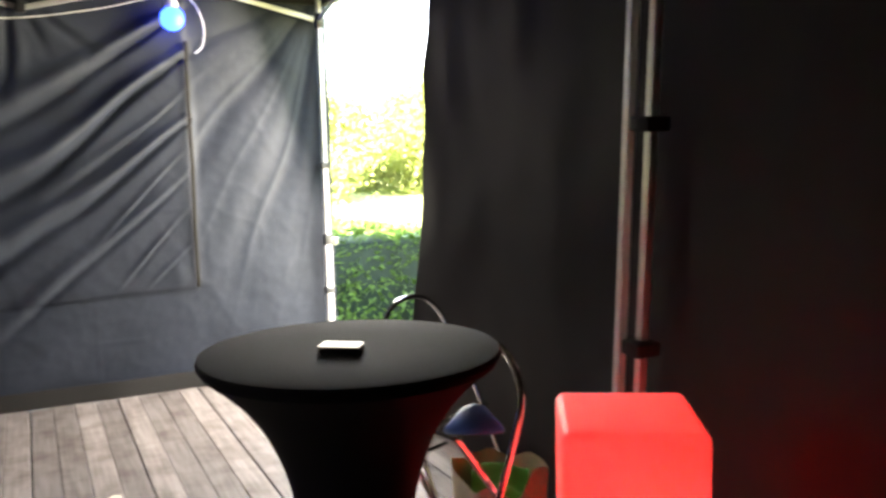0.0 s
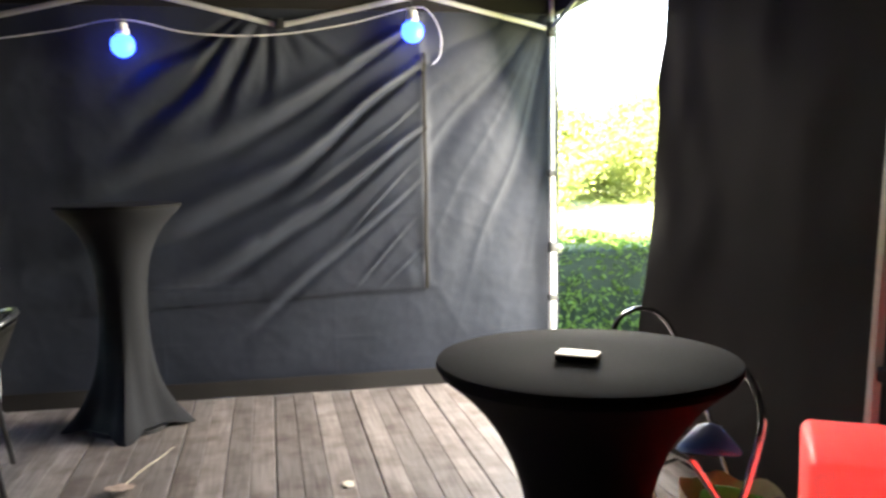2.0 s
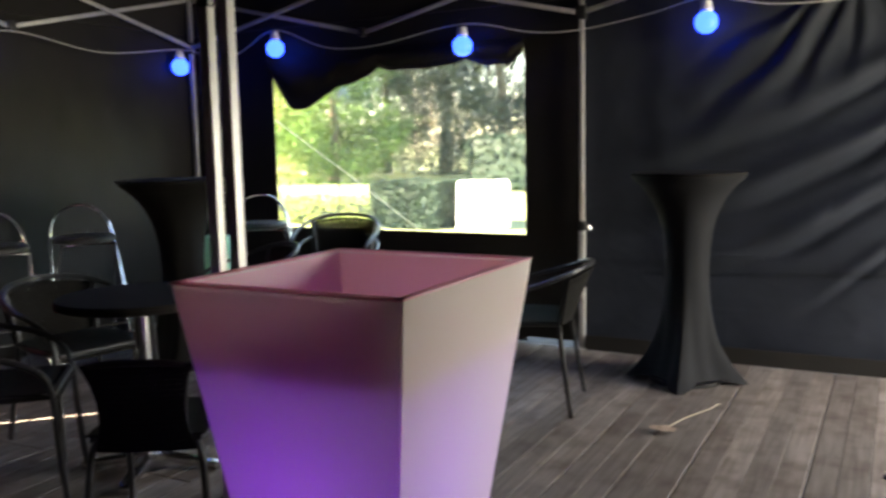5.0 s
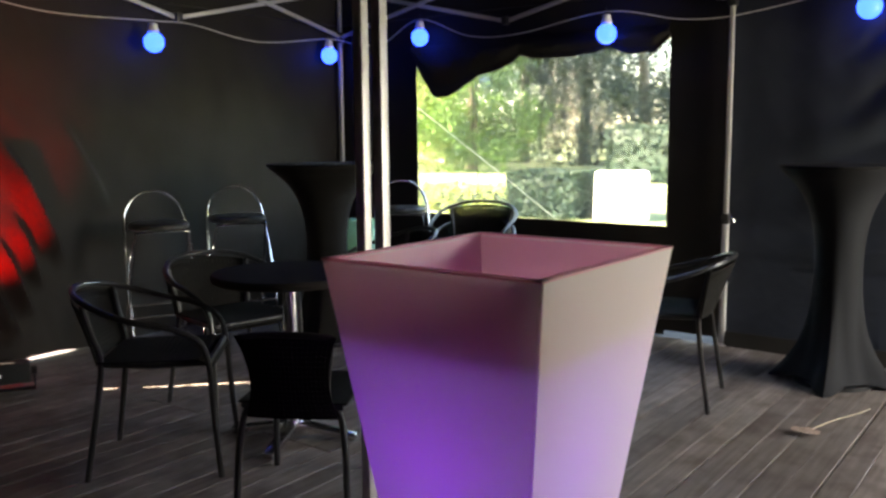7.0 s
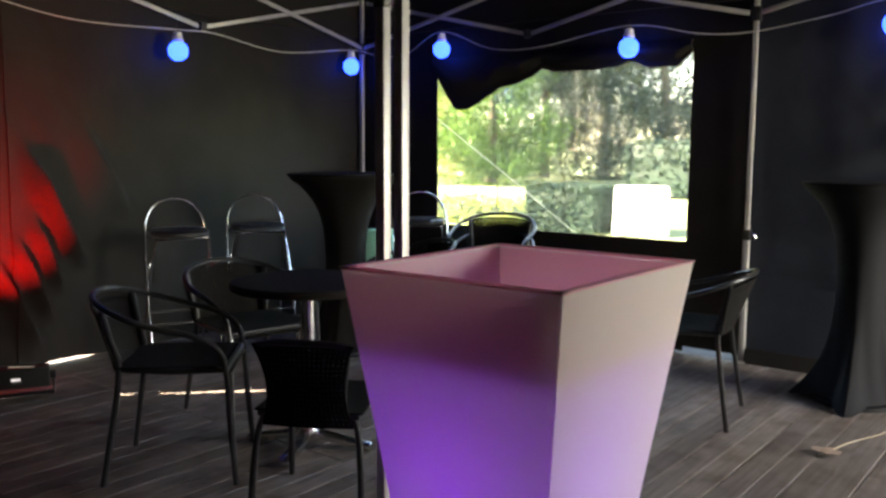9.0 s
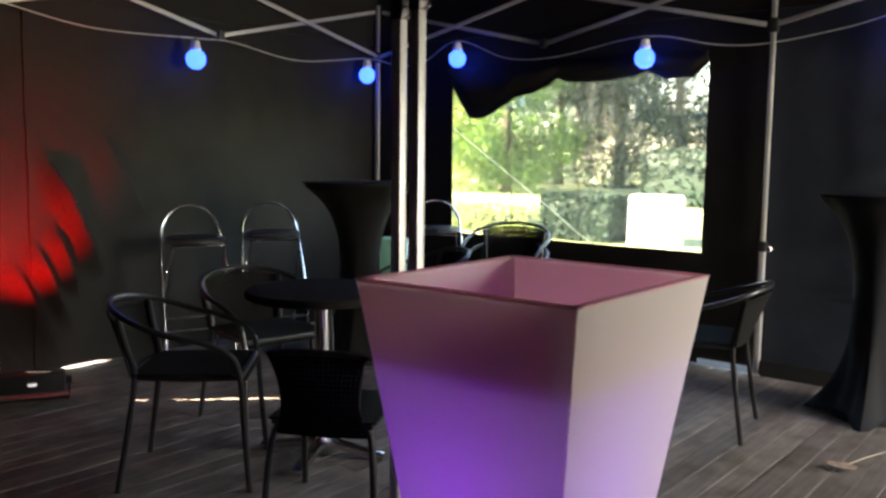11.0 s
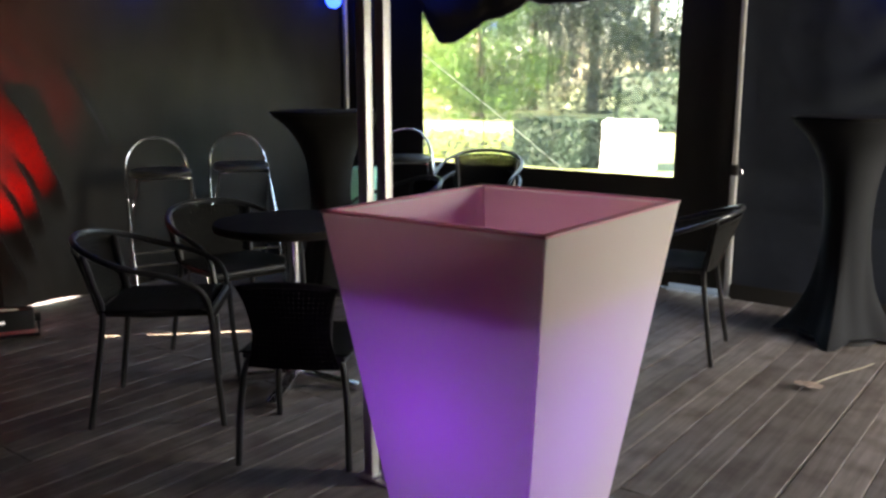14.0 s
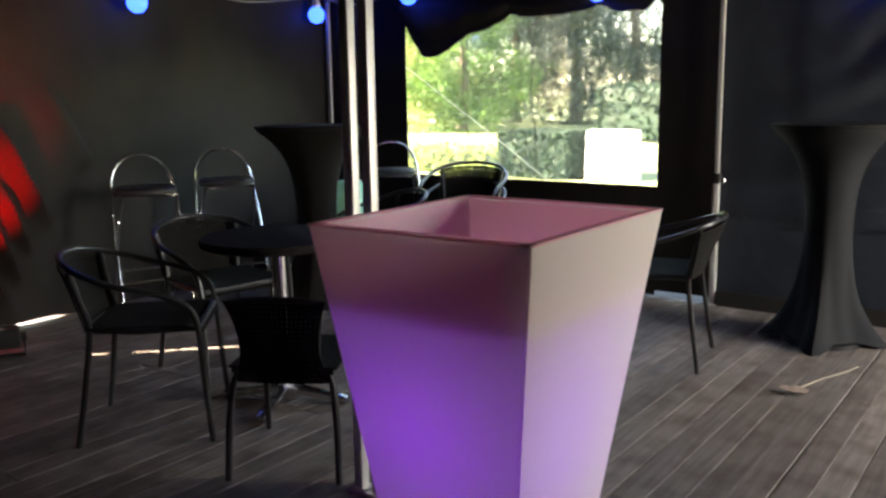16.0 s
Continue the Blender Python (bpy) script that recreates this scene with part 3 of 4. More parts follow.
def armchair():
    t = thing("armchair", "black woven bistro armchair with dark tubular frame", "chair", "woven armchairs")
    for s in (-1, 1):
        part("front_leg", tubed([(s * 0.232, 0.225, 0), (s * 0.224, 0.205, 0.25), (s * 0.222, 0.195, 0.42), (s * 0.232, 0.165, 0.505), (s * 0.25, 0.08, 0.556), (s * 0.262, -0.05, 0.588), (s * 0.248, -0.16, 0.622), (s * 0.19, -0.25, 0.656), (s * 0.10, -0.30, 0.674), (0, -0.315, 0.680)], 0.0112, 10, 5), M_BLACKMETAL, t, "arm and front leg in one bent tube")
        part("rear_leg", tubed([(s * 0.22, -0.25, 0), (s * 0.20, -0.215, 0.22), (s * 0.18, -0.19, 0.42), (s * 0.19, -0.215, 0.53), (s * 0.205, -0.238, 0.642)], 0.0115, 10, 4), M_BLACKMETAL, t)
    part("seat_ring", tubed([(-0.20, 0.19, 0.42), (0.20, 0.19, 0.42), (0.215, 0.0, 0.42), (0.18, -0.19, 0.42), (-0.18, -0.19, 0.42), (-0.215, 0.0, 0.42), (-0.20, 0.19, 0.42)], 0.011, 8), M_BLACKMETAL, t)

    def seat_at(u, v):
        u, v = uneven(u, 49), uneven(v, 41)
        x, y = -0.205 + 0.41 * u, 0.205 - 0.40 * v
        x *= 1 - 0.12 * max(0, v - 0.6)
        return (x, y, 0.432 - 0.014 * math.sin(u * math.pi) * math.sin(v * math.pi) - 0.03 * max(0, 0.12 - v) / 0.12)

    part("seat", weave(seat_at, 49, 41), M_RATTAN, t, "woven black seat", False)

    def back_at(u, v):
        u, v = uneven(u, 51) * 2 - 1, uneven(v, 31)
        a = u * 1.05
        return (0.222 * math.sin(a) / math.sin(1.05) * (0.86 + 0.14 * v), -0.20 - 0.072 * (math.cos(a) - 0.5) / 0.5 * (0.3 + 0.7 * v) - 0.005 - 0.04 * v, 0.42 + (0.232 - 0.026 * u * u) * v)

    part("backrest", weave(back_at, 51, 31, 0.86), M_RATTAN, t, "woven black backrest open at the top", False)
    return t


first = armchair()
first.matrix_world = pose(-1.12, -3.00, 0, 0, 0, -47)
for x, y, rz in ((-1.44, -2.40, -100), (0.10, -1.14, 101), (-1.45, -0.50, 200), (-1.62, -1.15, 150)):
    copy_thing(first, pose(x, y, 0, 0, 0, rz))

# a second chair stacked on the one below the window
stacked = copy_thing(first, pose(-1.445, -0.485, 0.115, 0, 0, 200))
tagged(stacked, "black woven bistro armchair stacked on another chair")


def low_chair():
    """A low armless chair: a narrow waisted woven back that runs down behind the seat."""
    t = thing("side_chair", "low black woven chair with dark tubular legs", "chair")
    for s in (-1, 1):
        part("rear_leg", tubed([(s * 0.185, -0.235, 0), (s * 0.178, -0.21, 0.20), (s * 0.160, -0.185, 0.335), (s * 0.118, -0.178, 0.372)], 0.0115, 10, 5), M_BLACKMETAL, t)
        part("front_leg", tubed([(s * 0.19, 0.215, 0), (s * 0.182, 0.20, 0.22), (s * 0.172, 0.185, 0.36)], 0.0115, 10, 4), M_BLACKMETAL, t)
        part("back_post", tubed([(s * 0.118, -0.178, 0.372), (s * 0.122, -0.195, 0.45), (s * 0.140, -0.222, 0.55), (s * 0.150, -0.235, 0.60)], 0.0095, 8, 4), M_BLACKMETAL, t)
    part("top_rail", tubed([(-0.150, -0.235, 0.60), (-0.08, -0.252, 0.612), (0, -0.256, 0.614), (0.08, -0.252, 0.612), (0.150, -0.235, 0.60)], 0.011, 8, 5), M_BLACKMETAL, t)
    part("seat_ring", tubed([(-0.172, 0.185, 0.362), (0.172, 0.185, 0.362), (0.180, 0.0, 0.362), (0.165, -0.185, 0.362), (-0.165, -0.185, 0.362), (-0.180, 0.0, 0.362), (-0.172, 0.185, 0.362)], 0.011, 8), M_BLACKMETAL, t)

    def seat_at(u, v):
        u, v = uneven(u, 43), uneven(v, 41)
        return (-0.178 + 0.356 * u, 0.195 - 0.385 * v, 0.376 - 0.012 * math.sin(u * math.pi) * math.sin(v * math.pi))

    part("seat", weave(seat_at, 43, 41), M_RATTAN, t, "woven black seat", False)

    def back_at(u, v):
        u, v = uneven(u, 37) * 2 - 1, uneven(v, 33)
        return ((0.128 + 0.030 * (2 * v - 0.9) ** 2) * u, -0.190 - 0.055 * v - 0.012 * (1 - u * u), 0.325 + 0.278 * v)

    part("backrest", weave(back_at, 37, 33), M_RATTAN, t, "waisted woven back with small openings", False)
    return t


low_chair().matrix_world = pose(-0.449, -2.908, 0, 0, 0, 30)

# ---- round cafe table ----
cafe = thing("cafe_table", "round dark cafe table on a chrome column and star foot", "table", m=pose(-0.90, -2.56, 0))
part("tabletop", lathed([(0.0001, 0.655), (0.29, 0.655), (0.305, 0.662), (0.308, 0.678), (0.302, 0.690), (0.0001, 0.692)], 56), M_DARKTOP, cafe, "dark round top")
part("column", lathed([(0.0001, 0.05), (0.032, 0.05), (0.032, 0.64), (0.07, 0.645), (0.07, 0.656), (0.0001, 0.656)], 24), M_CHROME, cafe, "chrome column")
for k in range(4):
    bm = boxed((0.0, -0.022, 0.0), (0.27, 0.022, 0.03), 0.006)
    for v in bm.verts:
        if v.co.x < 0.1:
            v.co.z += 0.045
            v.co.y *= 1.3
    bm.transform(Matrix.Rotation(radians(-65 + 90 * k), 4, "Z"))
    part("foot", bm, M_CHROME, cafe, "chrome foot")


# ---- folding bar stools ----
def bar_stool(mat_seat=M_PLASTIC, label="chrome folding bar stool with arched back and black seat", k=1.0, drop=0.0, tilt=0.0, wide=1.0, legs=M_CHROME):
    t = thing("bar_stool", label, "stool", "folding bar stools")
    tall = lambda pts: [(x, y, z * k) for x, y, z in pts]
    part("back_frame", tubed(tall([(-0.20, -0.20, 0), (-0.195, -0.05, 0.45), (-0.178, 0.06, 0.72), (-0.155, 0.085, 0.82), (-0.092, 0.10, 0.895), (0, 0.105, 0.92), (0.092, 0.10, 0.895), (0.155, 0.085, 0.82), (0.178, 0.06, 0.72), (0.195, -0.05, 0.45), (0.20, -0.20, 0)]), 0.0093, 10, 6), M_CHROME, t, "arched chrome tube")
    part("front_frame", tubed(tall([(-0.175, 0.20, 0), (-0.165, 0.05, 0.40), (-0.15, -0.09, 0.66), (-0.12, -0.12, 0.70), (0.12, -0.12, 0.70), (0.15, -0.09, 0.66), (0.165, 0.05, 0.40), (0.175, 0.20, 0)]), 0.0086, 10, 5), legs, t, "front legs")
    part("rung", tubed([(-0.19, -0.13, 0.22), (0.19, -0.13, 0.22)], 0.008, 8), M_CHROME, t)
    part("rung", tubed([(-0.19, -0.105, 0.29), (0.19, -0.105, 0.29)], 0.008, 8), M_CHROME, t)
    bm = lathed([(0.0001, 0.705), (0.15, 0.705), (0.168, 0.715), (0.170, 0.735), (0.155, 0.748), (0.0001, 0.752)], 32)
    for v in bm.verts:
        v.co.x *= wide
        v.co.y = v.co.y * 0.95 * wide - 0.02
        v.co.z = v.co.z * k - drop - tilt * (v.co.y - 0.1)
    part("seat", bm, mat_seat, t, "padded seat")
    return t


st = bar_stool()
st.matrix_world = pose(-2.64, -1.95, 0, 0, 0, 68)
copy_thing(st, pose(-2.60, -1.40, 0, 0, 0, 62))
copy_thing(st, pose(-2.11, -0.38, 0, 0, 0, 40))
low = bar_stool(M_PLASTIC, "low chrome folding stool with arched back", k=0.765)
low.matrix_world = pose(2.74, -1.93, 0, 0, 0, 25)
blue = bar_stool(M_BLUESEAT, "chrome folding stool with a tilted blue seat", k=0.83, drop=0.02, tilt=-0.3, wide=0.5, legs=M_CHROME)
blue.matrix_world = pose(2.37, -2.84, 0, 0, 0, -75)
for o in blue.children:
    if o.name.startswith("seat"):
        bm = bmesh.new()
        lathe(bm, [(0.0001, 0.0), (0.078, 0.0), (0.083, 0.008), (0.078, 0.018), (0.030, 0.072), (0.0001, 0.080)], 32)
        bm.transform(blue.matrix_world.inverted() @ pose(2.395, -2.915, 0.552, -16, 0, -28) @ Matrix.Scale(0.9, 4))
        finish(bm)
        bm.to_mesh(o.data)
        bm.free()

# ---- red light cube ----
M_CUBE = M_SHELL.copy()
M_CUBE.name = "frosted light block plastic"
M_CUBE.node_tree.nodes["Principled BSDF"].inputs["Base Color"].default_value = (0.72, 0.50, 0.48, 1)
M_CUBE.node_tree.nodes["Mix Shader"].inputs[0].default_value = 0.5
cube = thing("light_cube", "rounded frosted plastic light block glowing red", "lamp", m=pose(2.63, -3.21, 0, 0, 0, -31))
part("shell", boxed((-0.155, -0.165, 0.012), (0.155, 0.165, 0.65), 0.022, 4), M_CUBE, cube, "frosted plastic shell glowing red")
part("base", boxed((-0.13, -0.14, 0.0), (0.13, 0.14, 0.012), 0.003), M_PLASTIC, cube)
cube_light = bpy.data.lights.new("cube_lamp", "POINT")
cube_light.energy, cube_light.color, cube_light.shadow_soft_size = 0.20, (1.0, 0.016, 0.016), 0.07
cl = new("cube_lamp", cube_light)
cl.location = (2.67, -3.27, 0.40)

# ---- red floodlight on the floor ----
M_LED = glowing("red diode", (1.0, 0.02, 0.01), 0.1)
fl = thing("floodlight", "small black floodlight on the floor washing the wall red", "floodlight", m=pose(-2.52, -2.98, 0, 0, 0, 62))
bm = boxed((-0.15, -0.05, 0.05), (0.15, 0.05, 0.15), 0.01)
part("housing", bm, M_PLASTIC, fl)
part("yoke", tubed([(-0.165, 0, 0.10), (-0.165, 0, 0.012), (0.165, 0, 0.012), (0.165, 0, 0.10)], 0.010, 8), M_BLACKMETAL, fl)
part("lens", boxed((-0.135, 0.048, 0.062), (0.135, 0.056, 0.138), 0.003), M_LED, fl, "glowing red lens")
part("display", boxed((-0.02, -0.054, 0.09), (0.02, -0.049, 0.104), 0.001), glowing("display digits", (0.9, 0.9, 1.0), 0.03), fl, "small lit display")
for sx in (-0.165, 0.165):
    part("knob", lathed([(0.0001, -0.02), (0.022, -0.02), (0.022, 0.012), (0.0001, 0.014)], 14), M_PLASTIC, fl).matrix_basis = pose(sx, 0, 0.10, 0, 90, 0)
spot = bpy.data.lights.new("flood_beam", "SPOT")
spot.energy, spot.color, spot.spot_size, spot.spot_blend, spot.shadow_soft_size = 15.0, (1.0, 0.004, 0.006), radians(56), 1.0, 0.025
so = new("flood_beam", spot)
so.matrix_world = look((-2.58, -2.95, 0.17), (-3.0, -2.76, 0.76))

# ---- small things ----
crate = obj("cool_box", boxed((-0.085, -0.085, 0), (0.085, 0.085, 0.69), 0.012, 3), material("mint plastic", (0.26, 0.62, 0.44), 0.45, vary=0.08, bump=0.05))
crate.matrix_world = pose(-2.17, -0.74, 0, 0, 0, 30)
tagged(crate, "tall pale mint green plastic container", "container")

lf = thing("fallen_leaf", "dry curled leaf with a long pale stalk on the boards", "leaf", m=pose(0.808, -1.336, 0.004))
part("stalk", tubed([(0.0, 0.03, 0.008), (0.05, 0.2, 0.01), (0.11, 0.36, 0.008), (0.149, 0.466, 0.012)], [0.0032 - 0.0012 * i / 12 for i in range(13)], 6, 4), material("pale stalk", (0.36, 0.31, 0.22), 0.6), lf)
part("blade", sheet(bmesh.new(), spread(-0.06, 0.05, 9), spread(-0.035, 0.04, 7), lambda u, v: (u, v * (1 - (u / 0.075) ** 2), 0.014 + 0.02 * abs(v) * 8 * abs(u) * 6 + 0.006 * mixnoise(u * 40, v * 40)), (0, 0, 0.0015)), material("dry leaf", (0.33, 0.25, 0.20), 0.7, vary=0.4, scale=40), lf)
bit = obj("scrap", sheet(bmesh.new(), spread(-0.02, 0.02, 6), spread(-0.035, 0.035, 6), lambda u, v: (u, v * (1 - abs(u) * 12), 0.004 + 0.008 * abs(mixnoise(u * 50, v * 50))), (0, 0, 0.001)), material("pale scrap", (0.6, 0.55, 0.42), 0.7, scale=40))
bit.location = (1.668, -1.47, 0)
tagged(bit, "small pale dry scrap on the boards", "scrap")
bag = thing("paper_bag", "open brown paper bag with green cloth inside", "bag", m=pose(2.72, -2.46, 0, 0, 0, 60))
part("bag_wall", sheet(bmesh.new(), spread(0, 2 * math.pi * 0.999, 40), spread(0, 1, 9), lambda a, v: ((0.18 + 0.02 * math.sin(3 * a)) * (1 + 0.12 * v) * math.cos(a), (0.12 + 0.015 * math.cos(4 * a)) * (1 + 0.12 * v) * math.sin(a), 0.001 + 0.25 * v * (1 + 0.05 * math.sin(5 * a) * v + 0.18 * v * mixnoise(math.cos(a) * 1.5, math.sin(a) * 1.5, 6))), (0, 0, 0.002)), material("kraft paper", (0.60, 0.46, 0.28), 0.8, vary=0.15, scale=12), bag, "crumpled kraft paper")
part("cloth", sheet(bmesh.new(), spread(-0.13, 0.13, 22), spread(-0.09, 0.09, 16), lambda u, v: (u, v, 0.23 + 0.06 * mixnoise(u * 9, v * 9, 3) - 2.0 * (u * u + v * v)), (0, 0, 0.004)), material("green cloth", (0.10, 0.42, 0.05), 0.8, vary=0.2, scale=20), bag, "bright green cloth")
rope = obj("guy_rope", tubed([(-2.45, 0.07, 1.52), (-2.40, 0.5, 1.285), (-2.36, 1.3, 0.88), (-2.345, 2.2, 0.43), (-2.33, 3.0, 0.03), (-2.32, 3.85, -0.40)], 0.0032, 6, 5), M_CABLE)
tagged(rope, "taut white guy rope from the tent to the lawn", "rope")


# ---- garden outside ----
def leafy(name, color, through_color, share, scale):
    """Foliage: dull leaves that let some sunlight through."""
    m = material(name, color, 0.6, vary=0.5, scale=scale, fine=30, bump=0.0, spec=0.2)
    n, l = m.node_tree.nodes, m.node_tree.links
    tr, mx = n.new("ShaderNodeBsdfTranslucent"), n.new("ShaderNodeMixShader")
    tr.inputs["Color"].default_value, mx.inputs[0].default_value = (*through_color, 1), share
    l.new(n["Principled BSDF"].outputs[0], mx.inputs[1])
    l.new(tr.outputs[0], mx.inputs[2])
    l.new(mx.outputs[0], n["Material Output"].inputs["Surface"])
    return m


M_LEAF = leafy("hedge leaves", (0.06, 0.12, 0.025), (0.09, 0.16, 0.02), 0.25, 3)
# leaf green darkened to stand in for foliage that lies in shade
M_LEAF_SHADED = leafy("leaves darkened for shade", (0.011, 0.025, 0.016), (0.02, 0.045, 0.012), 0.15, 2)
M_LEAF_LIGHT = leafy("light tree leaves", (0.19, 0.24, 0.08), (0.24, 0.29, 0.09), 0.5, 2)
M_BARK = material("bark", (0.10, 0.075, 0.05), 0.9, vary=0.4, scale=5, fine=40, bump=0.6)


def leaves(name, places, size, mat, seed):
    """Many small folded leaves at the places given (centre, spread)."""
    rng = np.random.default_rng(seed)
    pts = np.array(places)
    n = len(pts)
    d1 = rng.normal(size=(n, 3))
    d1 /= np.linalg.norm(d1, axis=1)[:, None]
    d2 = np.cross(d1, rng.normal(size=(n, 3)))
    d2 /= np.linalg.norm(d2, axis=1)[:, None]
    s = size * rng.uniform(0.6, 1.3, n)[:, None]
    verts = np.concatenate([pts - d1 * s, pts + d2 * s * 0.5, pts + d1 * s, pts - d2 * s * 0.5], 0)
    i = np.arange(n)
    faces = np.stack([i, i + n, i + 2 * n, i + 3 * n], 1)
    me = bpy.data.meshes.new(name)
    me.from_pydata(verts.tolist(), [], faces.tolist())
    me.materials.append(mat)
    return new(name, me)


def hedge(lo, hi, count, size, seed, mat, label):
    rng = np.random.default_rng(seed)
    lo, hi = np.array(lo), np.array(hi)
    p = rng.uniform(lo, hi, (count, 3))
    face = rng.integers(0, 4, count)
    depth = rng.uniform(0, 0.12, count)
    p[face == 0, 1] = lo[1] + depth[face == 0]
    p[face == 1, 2] = hi[2] - depth[face == 1]
    p[face == 2, 0] = lo[0] + depth[face == 2]
    p[face == 3, 0] = hi[0] - depth[face == 3]
    p += 0.05 * np.sin(p[:, [1, 2, 0]] * 5)
    t = thing("hedge", label, "hedge", "hedges")
    o = leaves("leaves", p.tolist(), size, mat, seed)
    o.parent = t
    tagged(o, kind="stuff")
    # the darkened core paints in the shade between the leaves
    core = part("core", boxed(tuple(lo + 0.10), tuple(np.minimum(hi - 0.12, lo + 6.2)), 0.05), M_LEAF_SHADED, t)
    return t


hedge((2.2, 2.2, -0.40), (9.0, 3.2, 0.585), 26000, 0.03, 5, M_LEAF, "clipped green hedge outside the doorway")
hedge((-7.7, 9.7, -0.40), (-6.1, 11.0, 0.50), 9000, 0.05, 6, M_LEAF_SHADED, "clipped dark hedge block on the lawn")


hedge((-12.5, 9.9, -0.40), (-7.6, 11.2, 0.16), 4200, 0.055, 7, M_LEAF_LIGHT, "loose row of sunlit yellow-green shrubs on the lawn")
hedge((-11.6, 22, -0.40), (3, 24, 1.5), 15000, 0.09, 8, M_LEAF_SHADED, "long dark shrub border across the lawn")
hedge((-44, 46, -0.10), (6, 49, 17.0), 74000, 0.18, 9, M_LEAF_SHADED, "tall dark wood edge behind the garden")


def tree(x, y, h, r, count, size, mat, seed, label):
    rng = np.random.default_rng(seed)
    t = thing("tree", label, "tree", "garden trees", pose(x, y, -0.42))
    bm = bmesh.new()
    tube(bm, [(0, 0, 0), (0.1, 0, h * 0.2), (-0.1, 0.1, h * 0.45), (0, 0, h * 0.8)], [0.05 * r + 0.12, 0.04 * r + 0.1, 0.02 * r + 0.06, 0.02], 10)
    for k in range(7):
        a, z = k * 2.4, h * (0.3 + 0.07 * k)
        tube(bm, [(0, 0, z), (math.cos(a) * r * 0.4, math.sin(a) * r * 0.4, z + h * 0.08), (math.cos(a) * r * 0.8, math.sin(a) * r * 0.8, z + h * 0.12)], [0.09, 0.06, 0.02], 7)
    part("trunk", bm, M_BARK, t)
    clumps = []
    for k in range(110):
        a, v = rng.uniform(0, 2 * math.pi), rng.uniform(0.0, 1.0)
        rad = r * math.sqrt(max(0.0, 1 - max(0.0, 1.6 * v - 0.6) ** 2)) * rng.uniform(0.35, 1.0)
        clumps.append((rad * math.cos(a), rad * math.sin(a), h * (0.02 + 0.98 * v)))
    c = np.array(clumps)[rng.integers(0, len(clumps), count)]
    p = c + rng.normal(size=(count, 3)) * np.array([0.17, 0.17, 0.14]) * r * 0.85
    p[:, 2] = np.maximum(p[:, 2], 0.1)
    o = leaves("crown", p.tolist(), size, mat, seed)
    o.parent = t
    tagged(o, kind="stuff")
    return t


LIGHT, DARK = "sunlit yellow-green garden tree", "broadleaf garden tree with its green darkened for shade"
for i, (x, y, h, r, mt, lb) in enumerate(((-28.5, 31, 18, 5.0, M_LEAF_LIGHT, LIGHT), (-25.2, 28, 19, 4.6, M_LEAF_LIGHT, LIGHT), (-21.0, 27.5, 17, 3.2, M_LEAF, "fresh green garden tree in sunlight"), (-25.2, 39, 17, 4.6, M_LEAF_SHADED, DARK), (-21.3, 39, 18, 4.6, M_LEAF_SHADED, DARK), (-17.4, 38, 18, 4.6, M_LEAF_SHADED, DARK), (9, 24, 4.6, 3.4, M_LEAF_LIGHT, LIGHT), (17, 27, 4.2, 3.6, M_LEAF_LIGHT, LIGHT), (25, 25, 4.6, 3.8, M_LEAF_LIGHT, LIGHT))):
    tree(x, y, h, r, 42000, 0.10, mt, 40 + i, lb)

M_SHEET = material("white tarpaulin", (0.78, 0.78, 0.75), 0.6, vary=0.06, scale=3, bump=0.2)
chest = thing("covered_chest", "garden chest under a white sheet on the sunny lawn", "chest", m=pose(-5.48, 10.3, -0.40, 0, 0, 24))
part("chest_body", boxed((-0.46, -0.36, 0), (0.46, 0.36, 0.86), 0.02), M_BARK, chest)
part("sheet", sheet(bmesh.new(), spread(0, 2 * math.pi * 0.999, 90), spread(0, 1, 12), lambda a, v: ((0.54 + 0.02 * v * math.sin(a * 9)) * max(-0.92, min(0.92, 1.35 * math.cos(a))), (0.44 + 0.02 * v * math.sin(a * 11)) * max(-0.92, min(0.92, 1.35 * math.sin(a))), 0.89 - 0.86 * v), (0, 0, 0.004)), M_SHEET, chest, "white sheet hanging in folds")
part("sheet_top", boxed((-0.50, -0.41, 0.83), (0.50, 0.41, 0.925), 0.046, 4), M_SHEET, chest)


# ---- boards of the deck ----
M_BOARD = bpy.data.materials.new("weathered deck board")
M_BOARD.use_nodes = True
_n, _l = M_BOARD.node_tree.nodes, M_BOARD.node_tree.links
_b = _n["Principled BSDF"]
_tc, _mp, _oi = _n.new("ShaderNodeTexCoord"), _n.new("ShaderNodeMapping"), _n.new("ShaderNodeObjectInfo")
_ad = _n.new("ShaderNodeVectorMath")
_ad.operation = "ADD"
_ml = _n.new("ShaderNodeVectorMath")
_ml.operation = "SCALE"
_ml.inputs["Scale"].default_value = 37.0
_cv = _n.new("ShaderNodeCombineXYZ")
for _k in range(3):
    _l.new(_oi.outputs["Random"], _cv.inputs[_k])
_l.new(_cv.outputs[0], _ml.inputs[0])
_l.new(_tc.outputs["Object"], _ad.inputs[0])
_l.new(_ml.outputs[0], _ad.inputs[1])
_mp.inputs["Scale"].default_value = (26, 1.6, 26)
_l.new(_ad.outputs[0], _mp.inputs["Vector"])
_gr, _st = _n.new("ShaderNodeTexNoise"), _n.new("ShaderNodeTexNoise")
_gr.inputs["Scale"].default_value, _gr.inputs["Detail"].default_value = 2.2, 8.0
_st.inputs["Scale"].default_value, _st.inputs["Detail"].default_value = 7.0, 6.0
_l.new(_mp.outputs[0], _gr.inputs["Vector"])
_l.new(_ad.outputs[0], _st.inputs["Vector"])
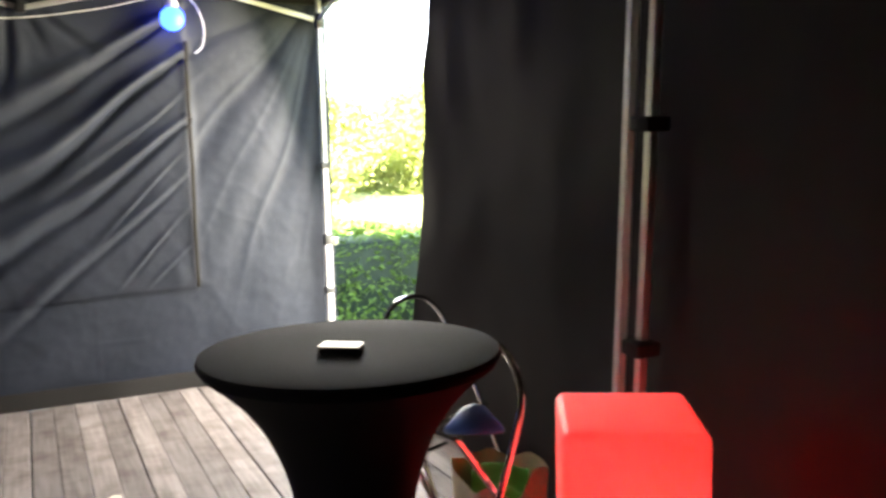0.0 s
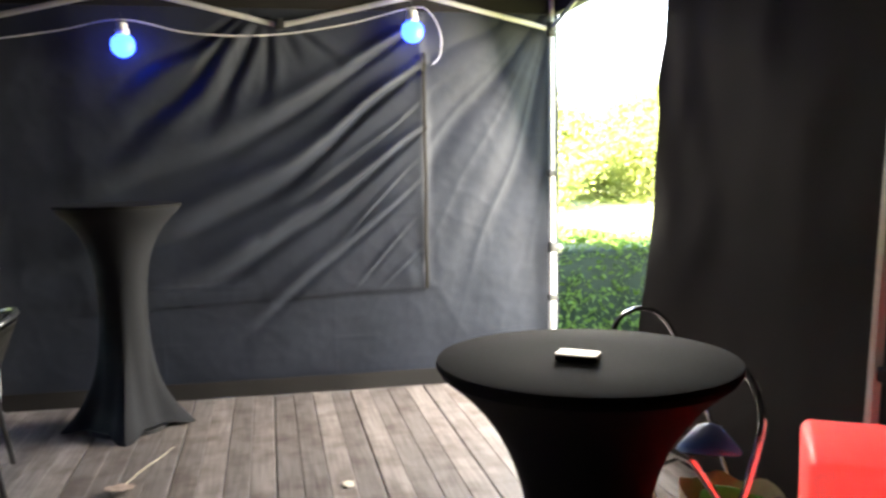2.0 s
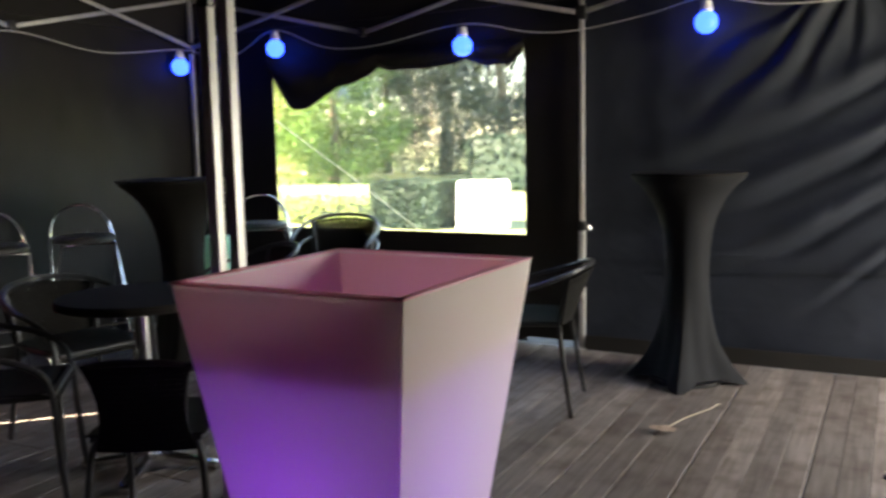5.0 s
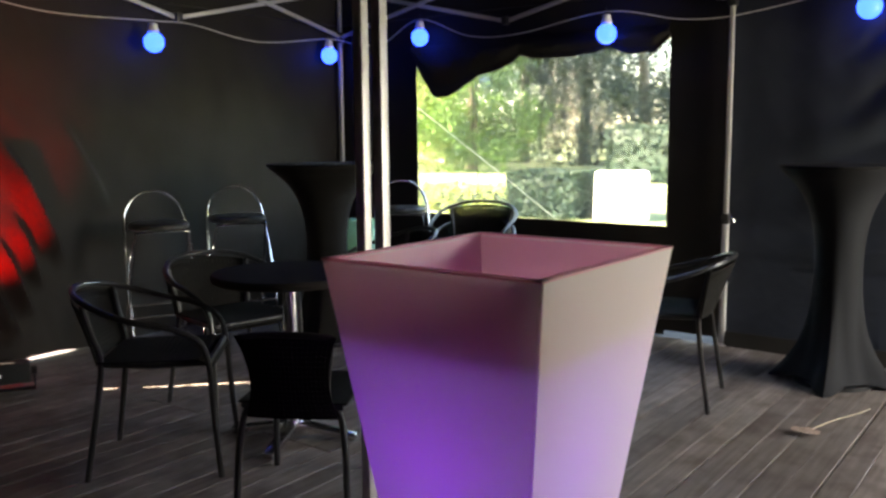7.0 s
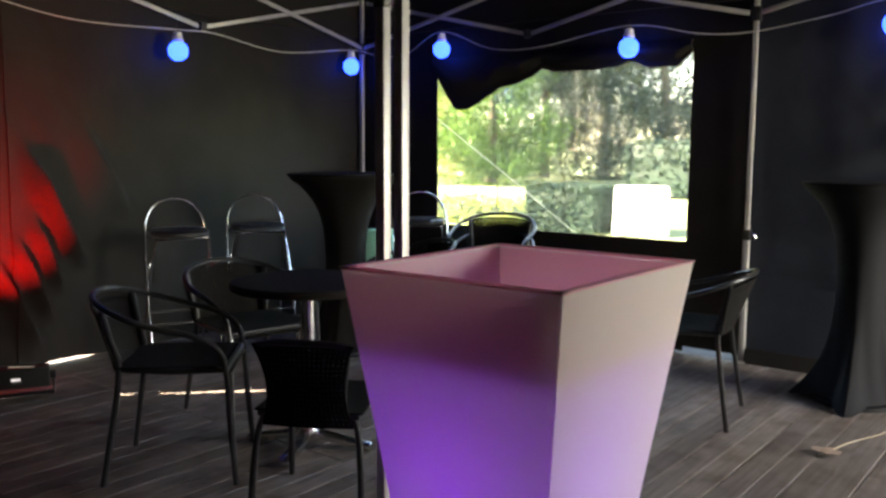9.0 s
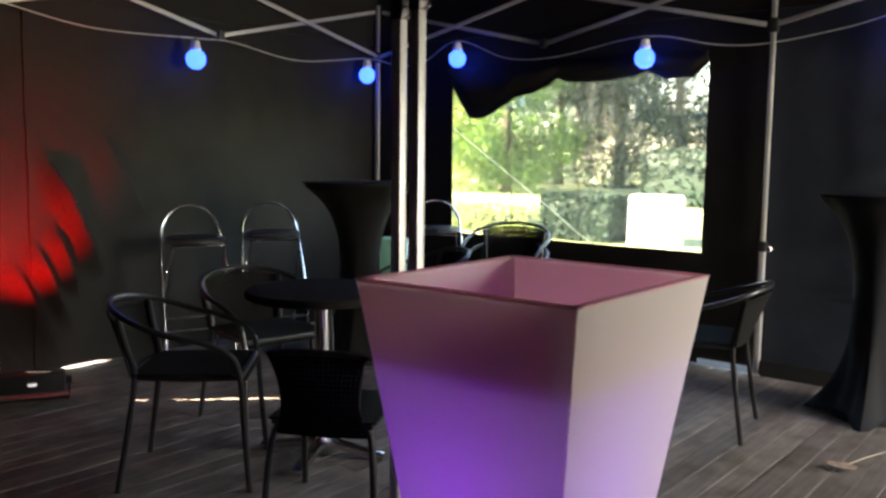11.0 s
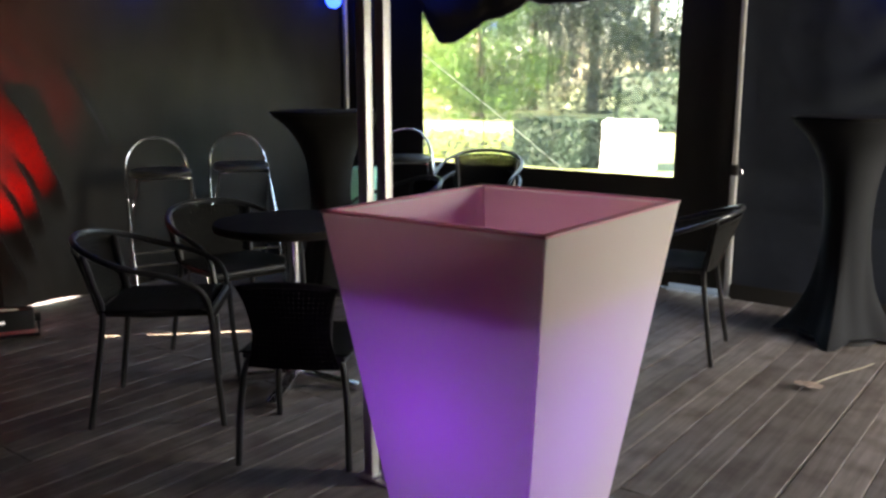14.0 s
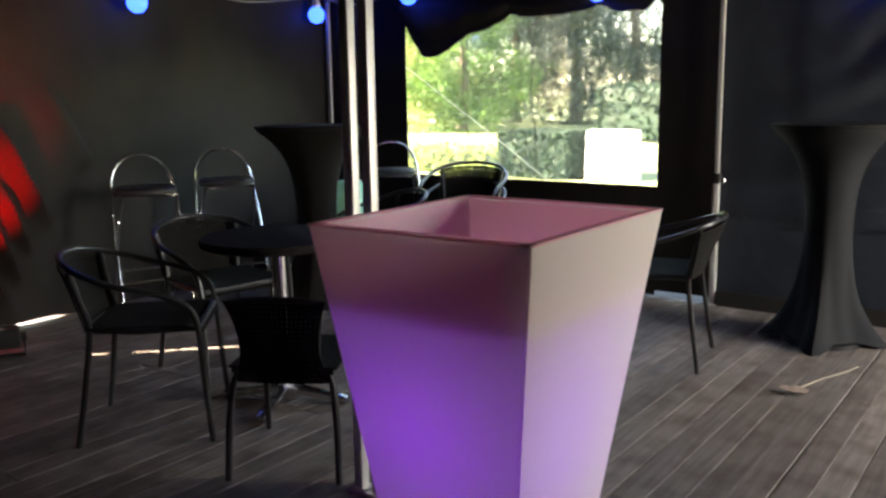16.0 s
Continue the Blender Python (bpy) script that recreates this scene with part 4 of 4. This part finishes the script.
_r1, _r2 = _n.new("ShaderNodeValToRGB"), _n.new("ShaderNodeValToRGB")
_r1.color_ramp.elements[0].position, _r1.color_ramp.elements[1].position = 0.32, 0.70
_r1.color_ramp.elements[0].color, _r1.color_ramp.elements[1].color = (0.128, 0.109, 0.097, 1), (0.222, 0.195, 0.178, 1)
_r2.color_ramp.elements[0].position, _r2.color_ramp.elements[1].position = 0.30, 0.56
_r2.color_ramp.elements[0].color, _r2.color_ramp.elements[1].color = (0.52, 0.45, 0.42, 1), (1, 1, 1, 1)
_l.new(_gr.outputs["Fac"], _r1.inputs[0])
_l.new(_st.outputs["Fac"], _r2.inputs[0])
_m1, _m2 = _n.new("ShaderNodeMixRGB"), _n.new("ShaderNodeMixRGB")
for _m in (_m1, _m2):
    _m.blend_type = "MULTIPLY"
    _m.inputs[0].default_value = 1.0
_l.new(_r1.outputs[0], _m1.inputs[1])
_l.new(_r2.outputs[0], _m1.inputs[2])
_mr = _n.new("ShaderNodeMapRange")
_mr.inputs["To Min"].default_value, _mr.inputs["To Max"].default_value = 0.74, 1.20
_l.new(_oi.outputs["Random"], _mr.inputs[0])
_l.new(_m1.outputs[0], _m2.inputs[1])
_l.new(_mr.outputs[0], _m2.inputs[2])
_l.new(_m2.outputs[0], _b.inputs["Base Color"])
_b.inputs["Roughness"].default_value = 0.62
_bp = _n.new("ShaderNodeBump")
_bp.inputs["Strength"].default_value, _bp.inputs["Distance"].default_value = 0.5, 0.003
_l.new(_gr.outputs["Fac"], _bp.inputs["Height"])
_l.new(_bp.outputs[0], _b.inputs["Normal"])

PITCH = 0.1025


def board_mesh(width, length):
    bm = boxed((-width / 2, -length / 2, -0.028), (width / 2, length / 2, 0.0), 0.003, 1)
    me = bpy.data.meshes.new("board")
    finish(bm, False)
    bm.to_mesh(me)
    bm.free()
    me.materials.append(M_BOARD)
    return me


long_board, short_board = board_mesh(PITCH - 0.0024, 3.595), board_mesh(PITCH - 0.0024, 2.595)
for i in range(64):
    x = 0.575 - 36 * PITCH + (i + 0.5) * PITCH
    if abs(x) > 3.2:
        continue
    flip = (i // 4) % 2
    y0 = -6.2
    for me, ln in ((long_board, 3.6), (short_board, 2.6)) if flip else ((short_board, 2.6), (long_board, 3.6)):
        o = new("board", me)
        o.parent = floor
        o.location = (x + (0.002 if i % 4 == 0 else -0.002 if i % 4 == 3 else 0), y0 + ln / 2, -0.0015 * ((i * 7) % 3) * 0.5)
        y0 += ln
